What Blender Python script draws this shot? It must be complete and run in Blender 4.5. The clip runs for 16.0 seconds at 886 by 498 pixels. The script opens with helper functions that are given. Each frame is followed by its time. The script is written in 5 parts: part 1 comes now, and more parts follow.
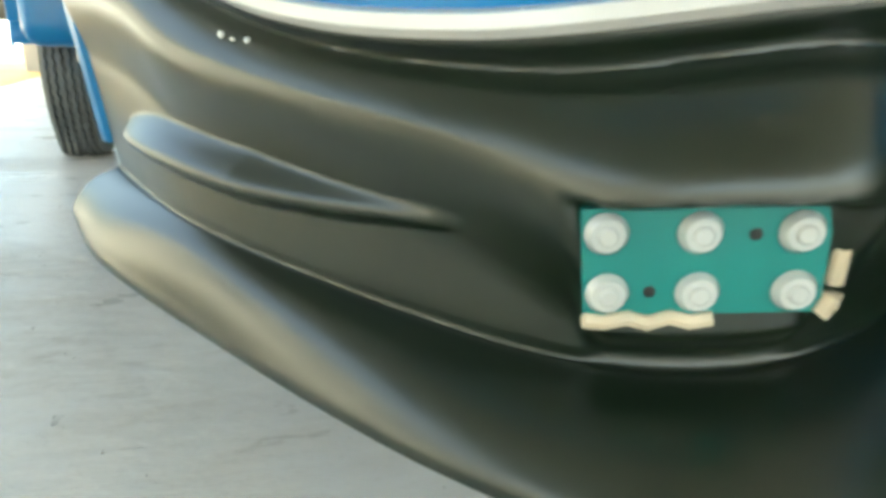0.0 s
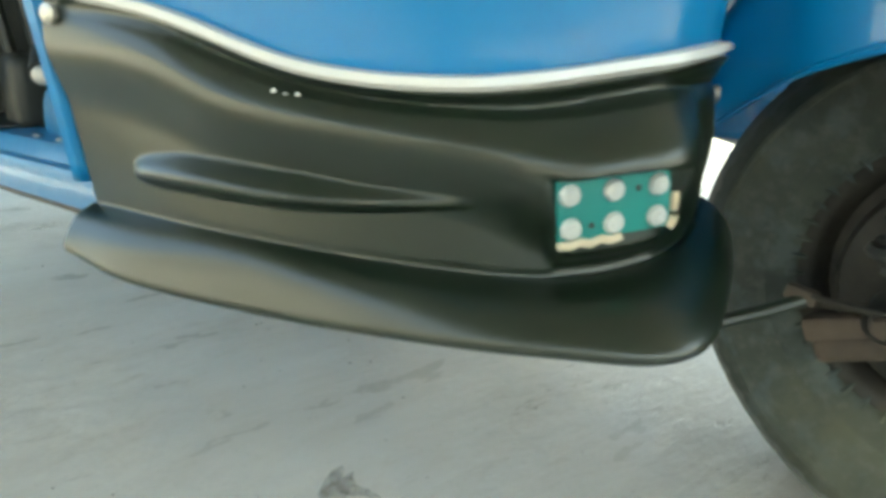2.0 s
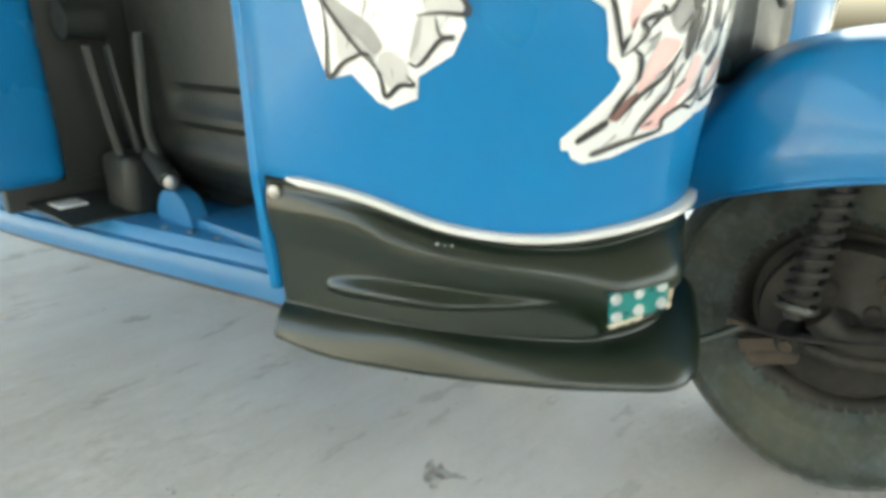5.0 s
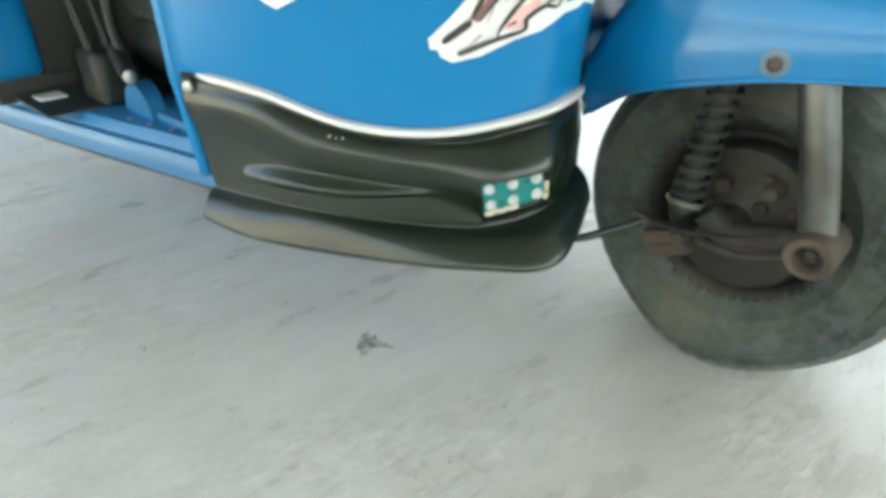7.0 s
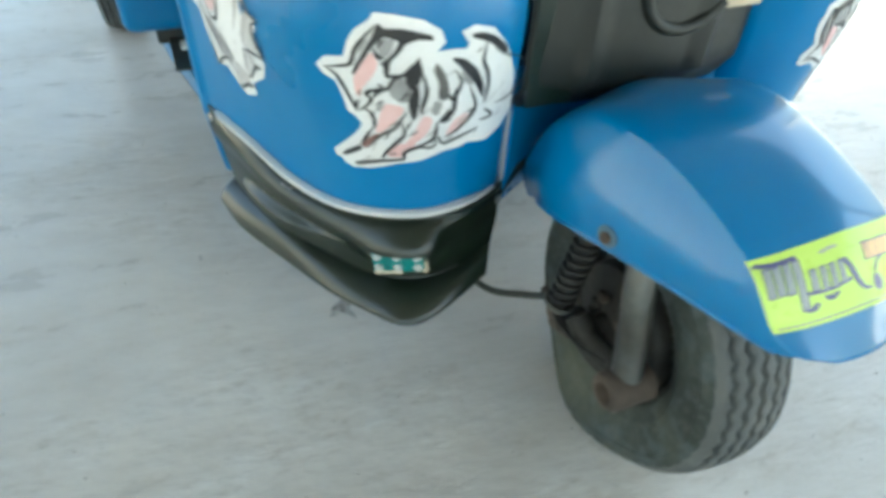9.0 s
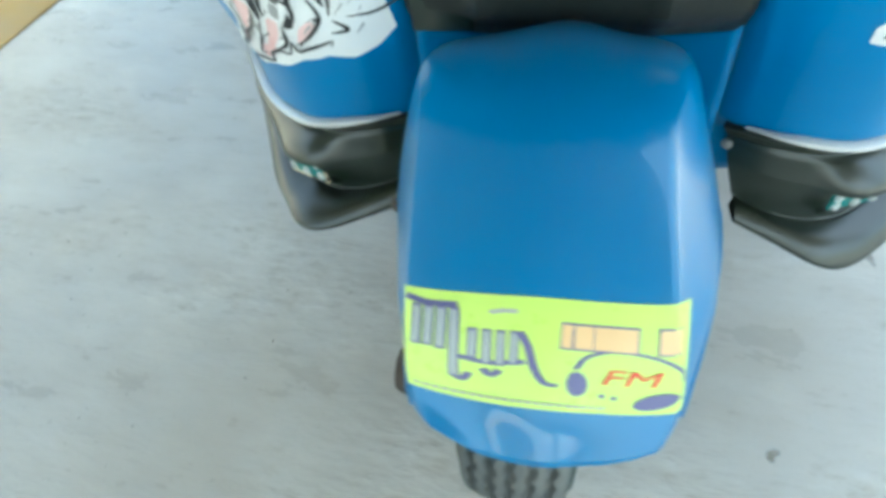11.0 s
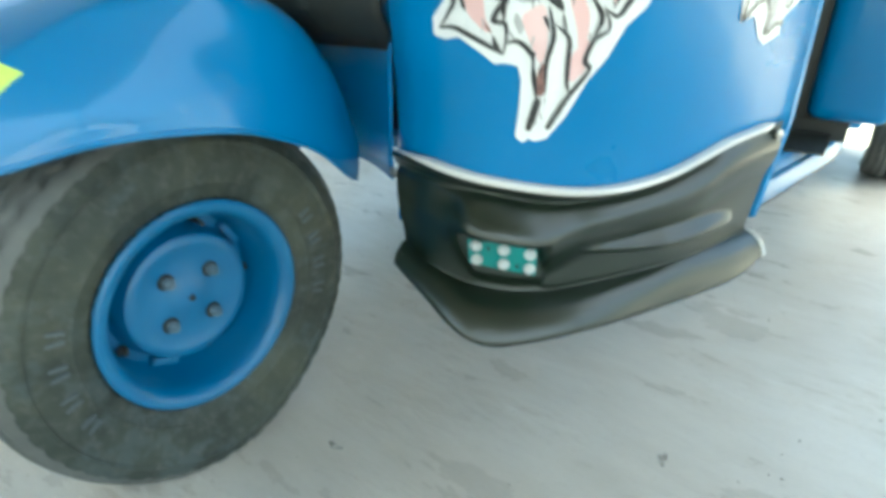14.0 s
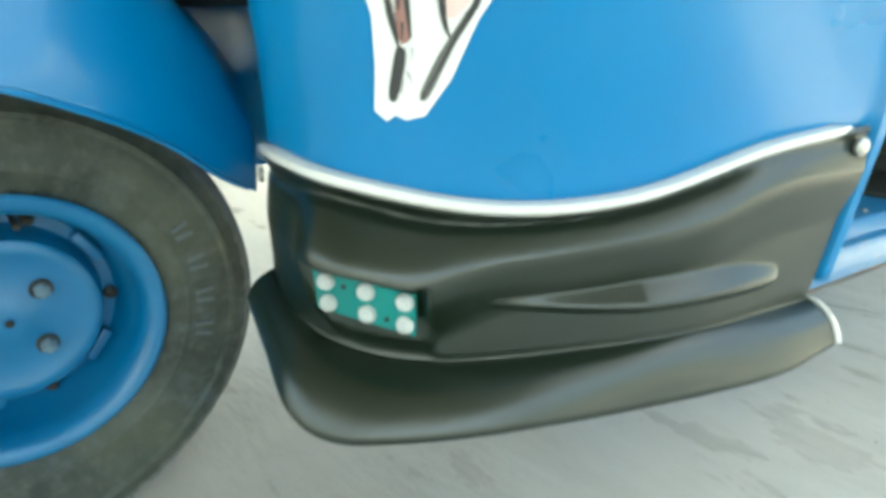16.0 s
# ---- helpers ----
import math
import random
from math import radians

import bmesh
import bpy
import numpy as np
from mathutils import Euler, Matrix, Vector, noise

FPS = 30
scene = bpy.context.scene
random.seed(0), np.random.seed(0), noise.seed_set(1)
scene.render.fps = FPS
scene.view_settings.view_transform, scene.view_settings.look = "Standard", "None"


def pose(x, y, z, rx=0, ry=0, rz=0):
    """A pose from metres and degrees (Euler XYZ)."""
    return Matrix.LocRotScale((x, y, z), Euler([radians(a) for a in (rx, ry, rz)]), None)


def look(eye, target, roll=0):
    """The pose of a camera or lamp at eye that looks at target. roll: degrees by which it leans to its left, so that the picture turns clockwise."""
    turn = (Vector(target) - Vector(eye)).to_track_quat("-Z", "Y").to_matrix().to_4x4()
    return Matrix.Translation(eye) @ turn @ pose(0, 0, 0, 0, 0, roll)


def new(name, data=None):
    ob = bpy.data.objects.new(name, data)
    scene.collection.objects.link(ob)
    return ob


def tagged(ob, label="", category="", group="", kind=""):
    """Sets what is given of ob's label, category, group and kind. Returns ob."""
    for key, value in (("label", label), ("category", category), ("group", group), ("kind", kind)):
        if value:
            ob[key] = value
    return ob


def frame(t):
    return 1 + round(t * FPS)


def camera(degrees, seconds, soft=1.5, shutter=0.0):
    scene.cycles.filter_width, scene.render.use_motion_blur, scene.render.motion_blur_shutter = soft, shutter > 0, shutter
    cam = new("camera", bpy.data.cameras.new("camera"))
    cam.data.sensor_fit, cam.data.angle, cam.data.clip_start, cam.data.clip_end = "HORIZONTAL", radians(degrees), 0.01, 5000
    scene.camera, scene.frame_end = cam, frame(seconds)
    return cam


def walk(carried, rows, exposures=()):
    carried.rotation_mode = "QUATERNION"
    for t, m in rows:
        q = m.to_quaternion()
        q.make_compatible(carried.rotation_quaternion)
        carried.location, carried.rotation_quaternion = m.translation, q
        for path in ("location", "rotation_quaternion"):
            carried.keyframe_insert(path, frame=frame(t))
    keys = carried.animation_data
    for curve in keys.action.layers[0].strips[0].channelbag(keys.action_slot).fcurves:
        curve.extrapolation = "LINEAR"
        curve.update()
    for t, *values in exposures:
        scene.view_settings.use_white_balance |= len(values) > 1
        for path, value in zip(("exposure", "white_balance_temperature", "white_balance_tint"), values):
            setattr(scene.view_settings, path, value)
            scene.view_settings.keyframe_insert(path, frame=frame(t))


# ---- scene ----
# The camera: lens and path (seconds, place, yaw, pitch, lean)
cam = camera(72.2, 16.0, soft=4.0, shutter=0.5)
PATH = [
    (0.0, -0.552, 0.029, 0.417, -23.9, -19.5, 2.5),
    (0.5, -0.571, -0.016, 0.436, -25.3, -18.6, 3.6),
    (1.0, -0.606, -0.065, 0.442, -30.4, -19.6, 2.7),
    (1.5, -0.654, -0.075, 0.443, -38.2, -18.6, 1.3),
    (2.0, -0.734, -0.023, 0.436, -44.3, -17.6, 1.2),
    (2.5, -0.786, 0.020, 0.462, -46.7, -18.8, 2.9),
    (3.0, -0.862, 0.075, 0.480, -52.6, -20.3, 2.6),
    (3.5, -0.882, 0.127, 0.498, -57.8, -21.0, 0.4),
    (3.7, -0.898, 0.149, 0.497, -59.6, -21.4, 0.1),
    (5.8, -1.033, -0.192, 0.695, -44.1, -21.1, -1.0),
    (6.0, -1.020, -0.208, 0.680, -44.9, -24.0, -1.1),
    (6.5, -0.968, -0.234, 0.661, -46.6, -27.2, -0.6),
    (7.0, -0.945, -0.237, 0.652, -46.2, -29.4, -0.9),
    (7.5, -0.937, -0.245, 0.651, -43.5, -28.4, -0.9),
    (8.0, -0.860, -0.273, 0.788, -36.8, -34.2, -2.9),
    (8.5, -0.787, -0.353, 0.997, -34.2, -40.7, -1.3),
    (9.0, -0.626, -0.500, 0.997, -24.8, -41.1, 3.1),
    (9.2, -0.551, -0.522, 1.005, -23.0, -40.9, 2.4),
    (11.3, 0.115, -0.442, 0.967, 22.3, -51.1, -9.9),
    (11.5, 0.190, -0.427, 0.949, 24.9, -50.7, -10.1),
    (11.7, 0.279, -0.419, 0.939, 31.5, -47.7, -10.7),
    (12.0, 0.392, -0.410, 0.932, 38.0, -46.2, -10.3),
    (12.1, 0.426, -0.421, 0.909, 35.9, -44.1, -9.1),
    (12.5, 0.529, -0.401, 0.856, 34.3, -40.9, 1.6),
    (13.0, 0.595, -0.389, 0.658, 31.0, -28.9, 3.6),
    (13.5, 0.643, -0.466, 0.668, 30.2, -22.2, 4.6),
    (14.0, 0.688, -0.403, 0.646, 33.6, -24.3, 1.3),
    (14.5, 0.709, -0.286, 0.563, 36.2, -27.0, 3.4),
    (15.0, 0.720, -0.214, 0.525, 38.4, -21.0, 5.4),
    (15.5, 0.717, -0.143, 0.524, 41.4, -21.2, 2.5),
    (16.0, 0.726, -0.081, 0.533, 44.9, -18.9, 1.7),
]


EXPOSURE = [(0.0, 3.05, 7300, -9), (1.5, 2.87, 7100, -12), (3.5, 3.12, 7200, -7), (6.0, 2.91, 7000, -5), (7.5, 3.07, 6800, -6), (8.5, 2.72, 6500, -9), (9.2, 2.52, 6200, -9), (11.5, 2.72, 6050, -14), (12.5, 2.80, 6200, -15), (13.5, 2.45, 6350, -15), (14.6, 2.61, 6650, -11), (16.0, 2.72, 6900, -14)]


def aimed(x, y, z, yaw, pitch, lean):
    a, b = radians(yaw), radians(pitch)
    way = Vector((-math.sin(a) * math.cos(b), math.cos(a) * math.cos(b), math.sin(b)))
    return look((x, y, z), Vector((x, y, z)) + way, lean)


walk(cam, [(t, aimed(*row)) for t, *row in PATH], exposures=EXPOSURE)

# ---- daylight: the shade of an added, unseen canopy, with sunlit ground past its shadow
SUN_ELEVATION, SUN_AZIMUTH = 72.0, 152.0  # degrees; azimuth from +y towards +x
CANOPY_HEIGHT = 3.4
world = bpy.data.worlds.new("sky")
scene.world = world
world.use_nodes = True
wn = world.node_tree
sky = wn.nodes.new("ShaderNodeTexSky")
sky.sky_type, sky.sun_disc = "NISHITA", False
sky.sun_elevation, sky.sun_rotation = radians(SUN_ELEVATION), radians(SUN_AZIMUTH)
sky.dust_density, sky.ozone_density = 6.0, 1.0
wn.links.new(sky.outputs[0], wn.nodes["Background"].inputs[0])
wn.nodes["Background"].inputs[1].default_value = 0.15

sun = new("sun", bpy.data.lights.new("sun", "SUN"))
sun.data.energy, sun.data.angle, sun.data.color = 5.0, radians(3.5), (1.0, 0.95, 0.86)
_e, _a = radians(SUN_ELEVATION), radians(SUN_AZIMUTH)
_from = Vector((math.sin(_a) * math.cos(_e), math.cos(_a) * math.cos(_e), math.sin(_e)))
sun.matrix_world = look(_from * 12, (0, 0, 0))


# ---- materials
def material(name):
    m = bpy.data.materials.new(name)
    m.use_nodes = True
    return m, m.node_tree, m.node_tree.nodes["Principled BSDF"]


def node(tree, kind, **inputs):
    n = tree.nodes.new(kind)
    for key, value in inputs.items():
        n.inputs[key.replace("_", " ")].default_value = value
    return n


def place(tree, scale=(1, 1, 1)):
    """Object coordinates, scaled."""
    c = tree.nodes.new("ShaderNodeTexCoord")
    m = node(tree, "ShaderNodeMapping", Scale=scale)
    tree.links.new(c.outputs["Object"], m.inputs[0])
    return m.outputs[0]


def turned(tree, angle, scale):
    """Object coordinates, turned about z and scaled."""
    c = tree.nodes.new("ShaderNodeTexCoord")
    m = node(tree, "ShaderNodeMapping", Scale=scale)
    m.vector_type = "TEXTURE"
    m.inputs["Rotation"].default_value = (0, 0, radians(angle))
    m.inputs["Scale"].default_value = tuple(1 / k for k in scale)
    tree.links.new(c.outputs["Object"], m.inputs[0])
    return m.outputs[0]


def noise_tex(tree, vec, scale, detail=4.0, rough=0.6):
    n = node(tree, "ShaderNodeTexNoise", Scale=scale, Detail=detail, Roughness=rough)
    tree.links.new(vec, n.inputs["Vector"])
    return n.outputs["Fac"]


def ramp(tree, fac, stops):
    r = tree.nodes.new("ShaderNodeValToRGB")
    while len(r.color_ramp.elements) < len(stops):
        r.color_ramp.elements.new(0.5)
    for e, (p, c) in zip(r.color_ramp.elements, stops):
        e.position, e.color = p, (*c, 1) if len(c) == 3 else (c[0], c[0], c[0], 1)
    tree.links.new(fac, r.inputs[0])
    return r.outputs[0]


def mixed(tree, fac, a, b, mode="MIX"):
    m = tree.nodes.new("ShaderNodeMix")
    m.data_type, m.blend_type = "RGBA", mode
    for socket, value in ((m.inputs[0], fac), (m.inputs[6], a), (m.inputs[7], b)):
        if isinstance(value, bpy.types.NodeSocket):
            tree.links.new(value, socket)
        elif isinstance(value, tuple):
            socket.default_value = (*value, 1)
        else:
            socket.default_value = value
    return m.outputs[2]


def bump(tree, bsdf, height, strength, distance):
    b = node(tree, "ShaderNodeBump", Strength=strength, Distance=distance)
    tree.links.new(height, b.inputs["Height"])
    tree.links.new(b.outputs[0], bsdf.inputs["Normal"])


def simple(name, dark, light, rough=0.5, metal=0.0, scale=30.0, bumpy=0.15, coat=0.0, dust=0.0, dust_colour=(0.42, 0.38, 0.32)):
    """Two tones of a colour in a fine grain, roughness that varies, a touch of relief and a film of dust."""
    m, t, b = material(name)
    vec = place(t)
    fine, wide = noise_tex(t, vec, scale * 4, 6), noise_tex(t, vec, scale / 5, 3)
    colour = mixed(t, ramp(t, wide, [(0.3, (0,)), (0.7, (1,))]), dark, light)
    if dust:
        film = ramp(t, noise_tex(t, vec, scale / 3, 8, 0.7), [(0.42, (0,)), (0.75, (dust,))])
        colour = mixed(t, film, colour, dust_colour)
    t.links.new(colour, b.inputs["Base Color"])
    t.links.new(ramp(t, fine, [(0.2, (max(rough - 0.08, 0.02),)), (0.8, (min(rough + 0.1, 1),))]), b.inputs["Roughness"])
    b.inputs["Metallic"].default_value = metal
    b.inputs["Coat Weight"].default_value = coat
    b.inputs["Coat Roughness"].default_value = 0.08
    if bumpy:
        bump(t, b, fine, bumpy, 0.001)
    return m


def concrete():
    """Power-trowelled cement: a smooth pale skin with long smears, worn rough patches, shallow pits and drag marks."""
    m, t, b = material("cement_floor")
    vec = place(t)
    drag = turned(t, -5, (3.2, 8.5, 1))
    cloud = noise_tex(t, vec, 1.3, 4, 0.55)
    smear = noise_tex(t, drag, 1.0, 6, 0.62)
    fine = noise_tex(t, turned(t, -5, (18, 52, 1)), 1.0, 5, 0.65)
    grit = noise_tex(t, vec, 130.0, 4, 0.6)
    worn = ramp(t, noise_tex(t, turned(t, -5, (1.6, 3.2, 1)), 1.0, 5, 0.65), [(0.50, (0,)), (0.60, (1,))])
    base = mixed(t, ramp(t, cloud, [(0.3, (0,)), (0.7, (1,))]), (0.486, 0.456, 0.409), (0.603, 0.579, 0.532))
    base = mixed(t, ramp(t, smear, [(0.34, (0.38,)), (0.52, (0,))]), base, (0.415, 0.374, 0.316))
    base = mixed(t, ramp(t, smear, [(0.52, (0,)), (0.72, (0.30,))]), base, (0.673, 0.655, 0.614))
    base = mixed(t, mixed(t, 1.0, ramp(t, fine, [(0.34, (0.52,)), (0.48, (0,))]), worn, "MULTIPLY"), base, (0.339, 0.298, 0.240))
    base = mixed(t, mixed(t, 1.0, ramp(t, fine, [(0.55, (0,)), (0.70, (0.5,))]), worn, "MULTIPLY"), base, (0.702, 0.684, 0.643))
    base = mixed(t, ramp(t, grit, [(0.28, (0.35,)), (0.42, (0,))]), base, (0.386, 0.351, 0.304))
    # long hair-thin drag marks and short gouges
    scratch = noise_tex(t, turned(t, -7, (1.5, 75, 1)), 1.0, 3, 0.5)
    lines = mixed(t, 1.0, ramp(t, scratch, [(0.235, (1,)), (0.265, (0,))]), ramp(t, cloud, [(0.42, (0,)), (0.52, (1,))]), "MULTIPLY")
    gouge = noise_tex(t, turned(t, -4, (11, 42, 1)), 1.0, 3, 0.5)
    pits = mixed(t, 1.0, ramp(t, gouge, [(0.235, (1,)), (0.30, (0,))]), ramp(t, smear, [(0.40, (0,)), (0.52, (1,))]), "MULTIPLY")
    marks = mixed(t, 1.0, lines, pits, "LIGHTEN")
    base = mixed(t, mixed(t, 1.0, marks, (0.48, 0.48, 0.48), "MULTIPLY"), base, (0.292, 0.252, 0.193))
    t.links.new(base, b.inputs["Base Color"])
    t.links.new(mixed(t, worn, ramp(t, smear, [(0.3, (0.25,)), (0.7, (0.34,))]), (0.46, 0.46, 0.46)), b.inputs["Roughness"])
    rough = mixed(t, 1.0, ramp(t, fine, [(0.30, (0,)), (0.70, (1,))]), mixed(t, 0.8, worn, (0.22, 0.22, 0.22)), "MULTIPLY")
    high = mixed(t, 0.45, smear, rough)
    high = mixed(t, mixed(t, 1.0, marks, (0.6, 0.6, 0.6), "MULTIPLY"), high, (0.0, 0.0, 0.0))
    bump(t, b, high, 1.0, 0.013)
    return m


def car_paint(name, coat, gleam):
    """Blue enamel with clear gloss, slight orange peel, and dusty patches."""
    m, t, b = material(name)
    vec = place(t)
    wide = noise_tex(t, vec, 3.0, 4)
    dirt = noise_tex(t, vec, 22.0, 8, 0.7)
    colour = mixed(t, ramp(t, wide, [(0.3, (0,)), (0.7, (1,))]), (0.006, 0.161, 0.390), (0.007, 0.179, 0.422))
    colour = mixed(t, ramp(t, dirt, [(0.50, (0,)), (0.85, (0.03,))]), colour, (0.30, 0.33, 0.36))
    t.links.new(colour, b.inputs["Base Color"])
    t.links.new(ramp(t, wide, [(0.2, (0.26,)), (0.8, (0.32,))]), b.inputs["Roughness"])
    b.inputs["Specular IOR Level"].default_value = gleam
    b.inputs["Coat Weight"].default_value = coat
    b.inputs["Coat Roughness"].default_value = 0.06
    bump(t, b, noise_tex(t, vec, 60.0, 2), 0.04, 0.002)
    return m


def rubber():
    m, t, b = material("dusty_tyre_rubber")
    vec = place(t)
    a, c = noise_tex(t, vec, 9.0, 6, 0.65), noise_tex(t, vec, 70.0, 5, 0.7)
    colour = mixed(t, ramp(t, a, [(0.35, (0,)), (0.68, (1,))]), (0.020, 0.027, 0.023), (0.050, 0.063, 0.053))
    rubbed = ramp(t, noise_tex(t, vec, 24.0, 5, 0.6), [(0.50, (0,)), (0.60, (0.55,))])
    colour = mixed(t, rubbed, colour, (0.068, 0.090, 0.092))
    mud = ramp(t, noise_tex(t, vec, 5.0, 7, 0.7), [(0.48, (0,)), (0.66, (0.6,))])
    colour = mixed(t, mud, colour, (0.086, 0.088, 0.056))
    colour = mixed(t, ramp(t, c, [(0.5, (0,)), (0.8, (0.5,))]), colour, (0.137, 0.133, 0.119))
    t.links.new(colour, b.inputs["Base Color"])
    b.inputs["Roughness"].default_value = 0.7
    bump(t, b, c, 0.3, 0.001)
    return m


def glossy_black():
    """Smooth vacuum-formed plastic, with faint smears."""
    m, t, b = material("black_moulded_plastic")
    vec = place(t)
    smear = noise_tex(t, vec, 3.0, 2, 0.5)
    t.links.new(mixed(t, smear, (0.005, 0.012, 0.006), (0.008, 0.015, 0.008)), b.inputs["Base Color"])
    t.links.new(ramp(t, smear, [(0.2, (0.28,)), (0.8, (0.34,))]), b.inputs["Roughness"])
    b.inputs["IOR"].default_value = 1.68
    return m


PAINT = car_paint("blue_enamel", 0.15, 0.3)
FENDER_PAINT = car_paint("glossy_blue_enamel", 0.5, 0.4)
RIM_PAINT = simple("grimy_blue_rim_enamel", (0.004, 0.112, 0.265), (0.006, 0.145, 0.325), rough=0.36, scale=18, bumpy=0.1, coat=0.2, dust=0.12, dust_colour=(0.10, 0.13, 0.15))
SCUFFED = simple("scuffed_blue_paint", (0.006, 0.120, 0.290), (0.010, 0.155, 0.355), rough=0.42, scale=14, bumpy=0.15, coat=0.25, dust=0.14, dust_colour=(0.16, 0.22, 0.26))
CEMENT = concrete()
NUT = simple("half_painted_metal", (0.07, 0.15, 0.22), (0.20, 0.25, 0.28), rough=0.45, metal=0.3, scale=60, bumpy=0.3)
TYRE = rubber()
BLACK = glossy_black()
TREAD = simple("dusty_tread_rubber", (0.075, 0.082, 0.080), (0.135, 0.140, 0.136), rough=0.8, scale=30, bumpy=0.3, dust=0.35, dust_colour=(0.22, 0.22, 0.20))
WORN_RUBBER = simple("scuffed_raised_rubber", (0.060, 0.078, 0.086), (0.105, 0.125, 0.132), rough=0.7, scale=40, bumpy=0.2)
DARK = simple("dark_matt_plastic", (0.008, 0.011, 0.009), (0.014, 0.017, 0.015), rough=0.5, scale=20, bumpy=0.06, dust=0.02)
GREASY = simple("oily_dark_metal", (0.010, 0.011, 0.010), (0.030, 0.029, 0.025), rough=0.62, metal=0.3, scale=40, bumpy=0.5, dust=0.5, dust_colour=(0.10, 0.085, 0.065))
RUST = simple("rusty_cast_iron", (0.032, 0.027, 0.022), (0.115, 0.084, 0.062), rough=0.75, metal=0.2, scale=40, bumpy=0.6)
STEEL = simple("dull_steel", (0.30, 0.30, 0.29), (0.45, 0.44, 0.42), rough=0.38, metal=0.85, scale=30, bumpy=0.2)
ALLOY = simple("worn_alloy_tube", (0.045, 0.050, 0.048), (0.135, 0.142, 0.137), rough=0.42, metal=0.7, scale=60, dust=0.6, dust_colour=(0.13, 0.11, 0.085))
GRIMY = simple("grimy_spring_steel", (0.016, 0.017, 0.016), (0.040, 0.039, 0.036), rough=0.6, metal=0.3, scale=60, dust=0.25, dust_colour=(0.10, 0.085, 0.065))
WHITE_STRIP = simple("white_edge_strip", (0.56, 0.56, 0.55), (0.64, 0.64, 0.635), rough=0.20, scale=8, bumpy=0.0, coat=0.6, dust=0.0)
BOARD = simple("teal_circuit_board", (0.003, 0.165, 0.155), (0.005, 0.215, 0.200), rough=0.4, scale=60, bumpy=0.1)
LENS = simple("clear_led_lens", (0.42, 0.44, 0.43), (0.58, 0.60, 0.59), rough=0.15, scale=60, bumpy=0.0, coat=0.6)
FOAM = simple("cream_glue", (0.50, 0.42, 0.30), (0.66, 0.58, 0.45), rough=0.8, scale=90, bumpy=0.6)
VINYL_WHITE = simple("white_vinyl", (0.74, 0.75, 0.75), (0.80, 0.81, 0.81), rough=0.3, scale=20, bumpy=0.03)
VINYL_BLACK = simple("black_vinyl_ink", (0.02, 0.02, 0.022), (0.05, 0.05, 0.052), rough=0.35, scale=50, bumpy=0.03)
VINYL_GREY = simple("grey_vinyl_ink", (0.26, 0.26, 0.26), (0.46, 0.46, 0.465), rough=0.35, scale=60, bumpy=0.03)
INK_RUST = simple("dark_red_ink", (0.20, 0.10, 0.09), (0.32, 0.17, 0.15), rough=0.35, scale=40, bumpy=0.0)
INK_ASH = simple("pale_ash_ink", (0.50, 0.50, 0.50), (0.66, 0.66, 0.665), rough=0.35, scale=50, bumpy=0.03)
INK_SLATE = simple("slate_grey_ink", (0.09, 0.09, 0.085), (0.17, 0.165, 0.16), rough=0.35, scale=60, bumpy=0.0)
INK_LILAC = simple("pale_lilac_ink", (0.38, 0.42, 0.42), (0.46, 0.50, 0.50), rough=0.35, scale=30, bumpy=0.0)
VINYL_PINK = simple("pink_vinyl_ink", (0.74, 0.46, 0.45), (0.82, 0.62, 0.61), rough=0.35, scale=40, bumpy=0.03)
VINYL_LIME = simple("lime_yellow_vinyl", (0.61, 0.83, 0.17), (0.68, 0.87, 0.22), rough=0.3, scale=12, bumpy=0.03)
INK_NAVY = simple("navy_ink", (0.11, 0.11, 0.25), (0.16, 0.15, 0.31), rough=0.35, scale=40, bumpy=0.0)
INK_ORANGE = simple("orange_ink", (0.76, 0.50, 0.24), (0.84, 0.60, 0.32), rough=0.35, scale=40, bumpy=0.0)
INK_RED = simple("red_ink", (0.72, 0.05, 0.03), (0.80, 0.08, 0.04), rough=0.35, scale=40, bumpy=0.0)
YELLOW = simple("yellow_floor_paint", (0.56, 0.34, 0.08), (0.66, 0.43, 0.13), rough=0.6, scale=8, bumpy=0.3, dust=0.4)
SHUTTER = simple("white_painted_metal", (0.62, 0.61, 0.58), (0.74, 0.73, 0.70), rough=0.5, scale=6, bumpy=0.1, dust=0.3)
PLASTER = simple("plain_plaster", (0.52, 0.50, 0.46), (0.62, 0.60, 0.56), rough=0.85, scale=6, bumpy=0.3)


def smudge():
    """Brownish grime soaked into the cement, thin and broken at its rim."""
    m, t, b = material("soaked_stain")
    vec = place(t)
    t.links.new(mixed(t, noise_tex(t, vec, 40.0, 5), (0.22, 0.195, 0.15), (0.38, 0.345, 0.285)), b.inputs["Base Color"])
    t.links.new(ramp(t, noise_tex(t, vec, 45.0, 6, 0.7), [(0.38, (0,)), (0.66, (0.7,))]), b.inputs["Alpha"])
    b.inputs["Roughness"].default_value = 0.6
    return m


STAIN = smudge()
GREY_WALL = simple("weathered_grey_concrete", (0.30, 0.295, 0.28), (0.42, 0.41, 0.39), rough=0.9, scale=5, bumpy=0.3)
SOFFIT = simple("dark_soffit_boards", (0.10, 0.10, 0.095), (0.15, 0.15, 0.14), rough=0.8, scale=5, bumpy=0.2)
SOOT = simple("oil_stain", (0.15, 0.13, 0.10), (0.24, 0.21, 0.17), rough=0.5, scale=60, bumpy=0.2)


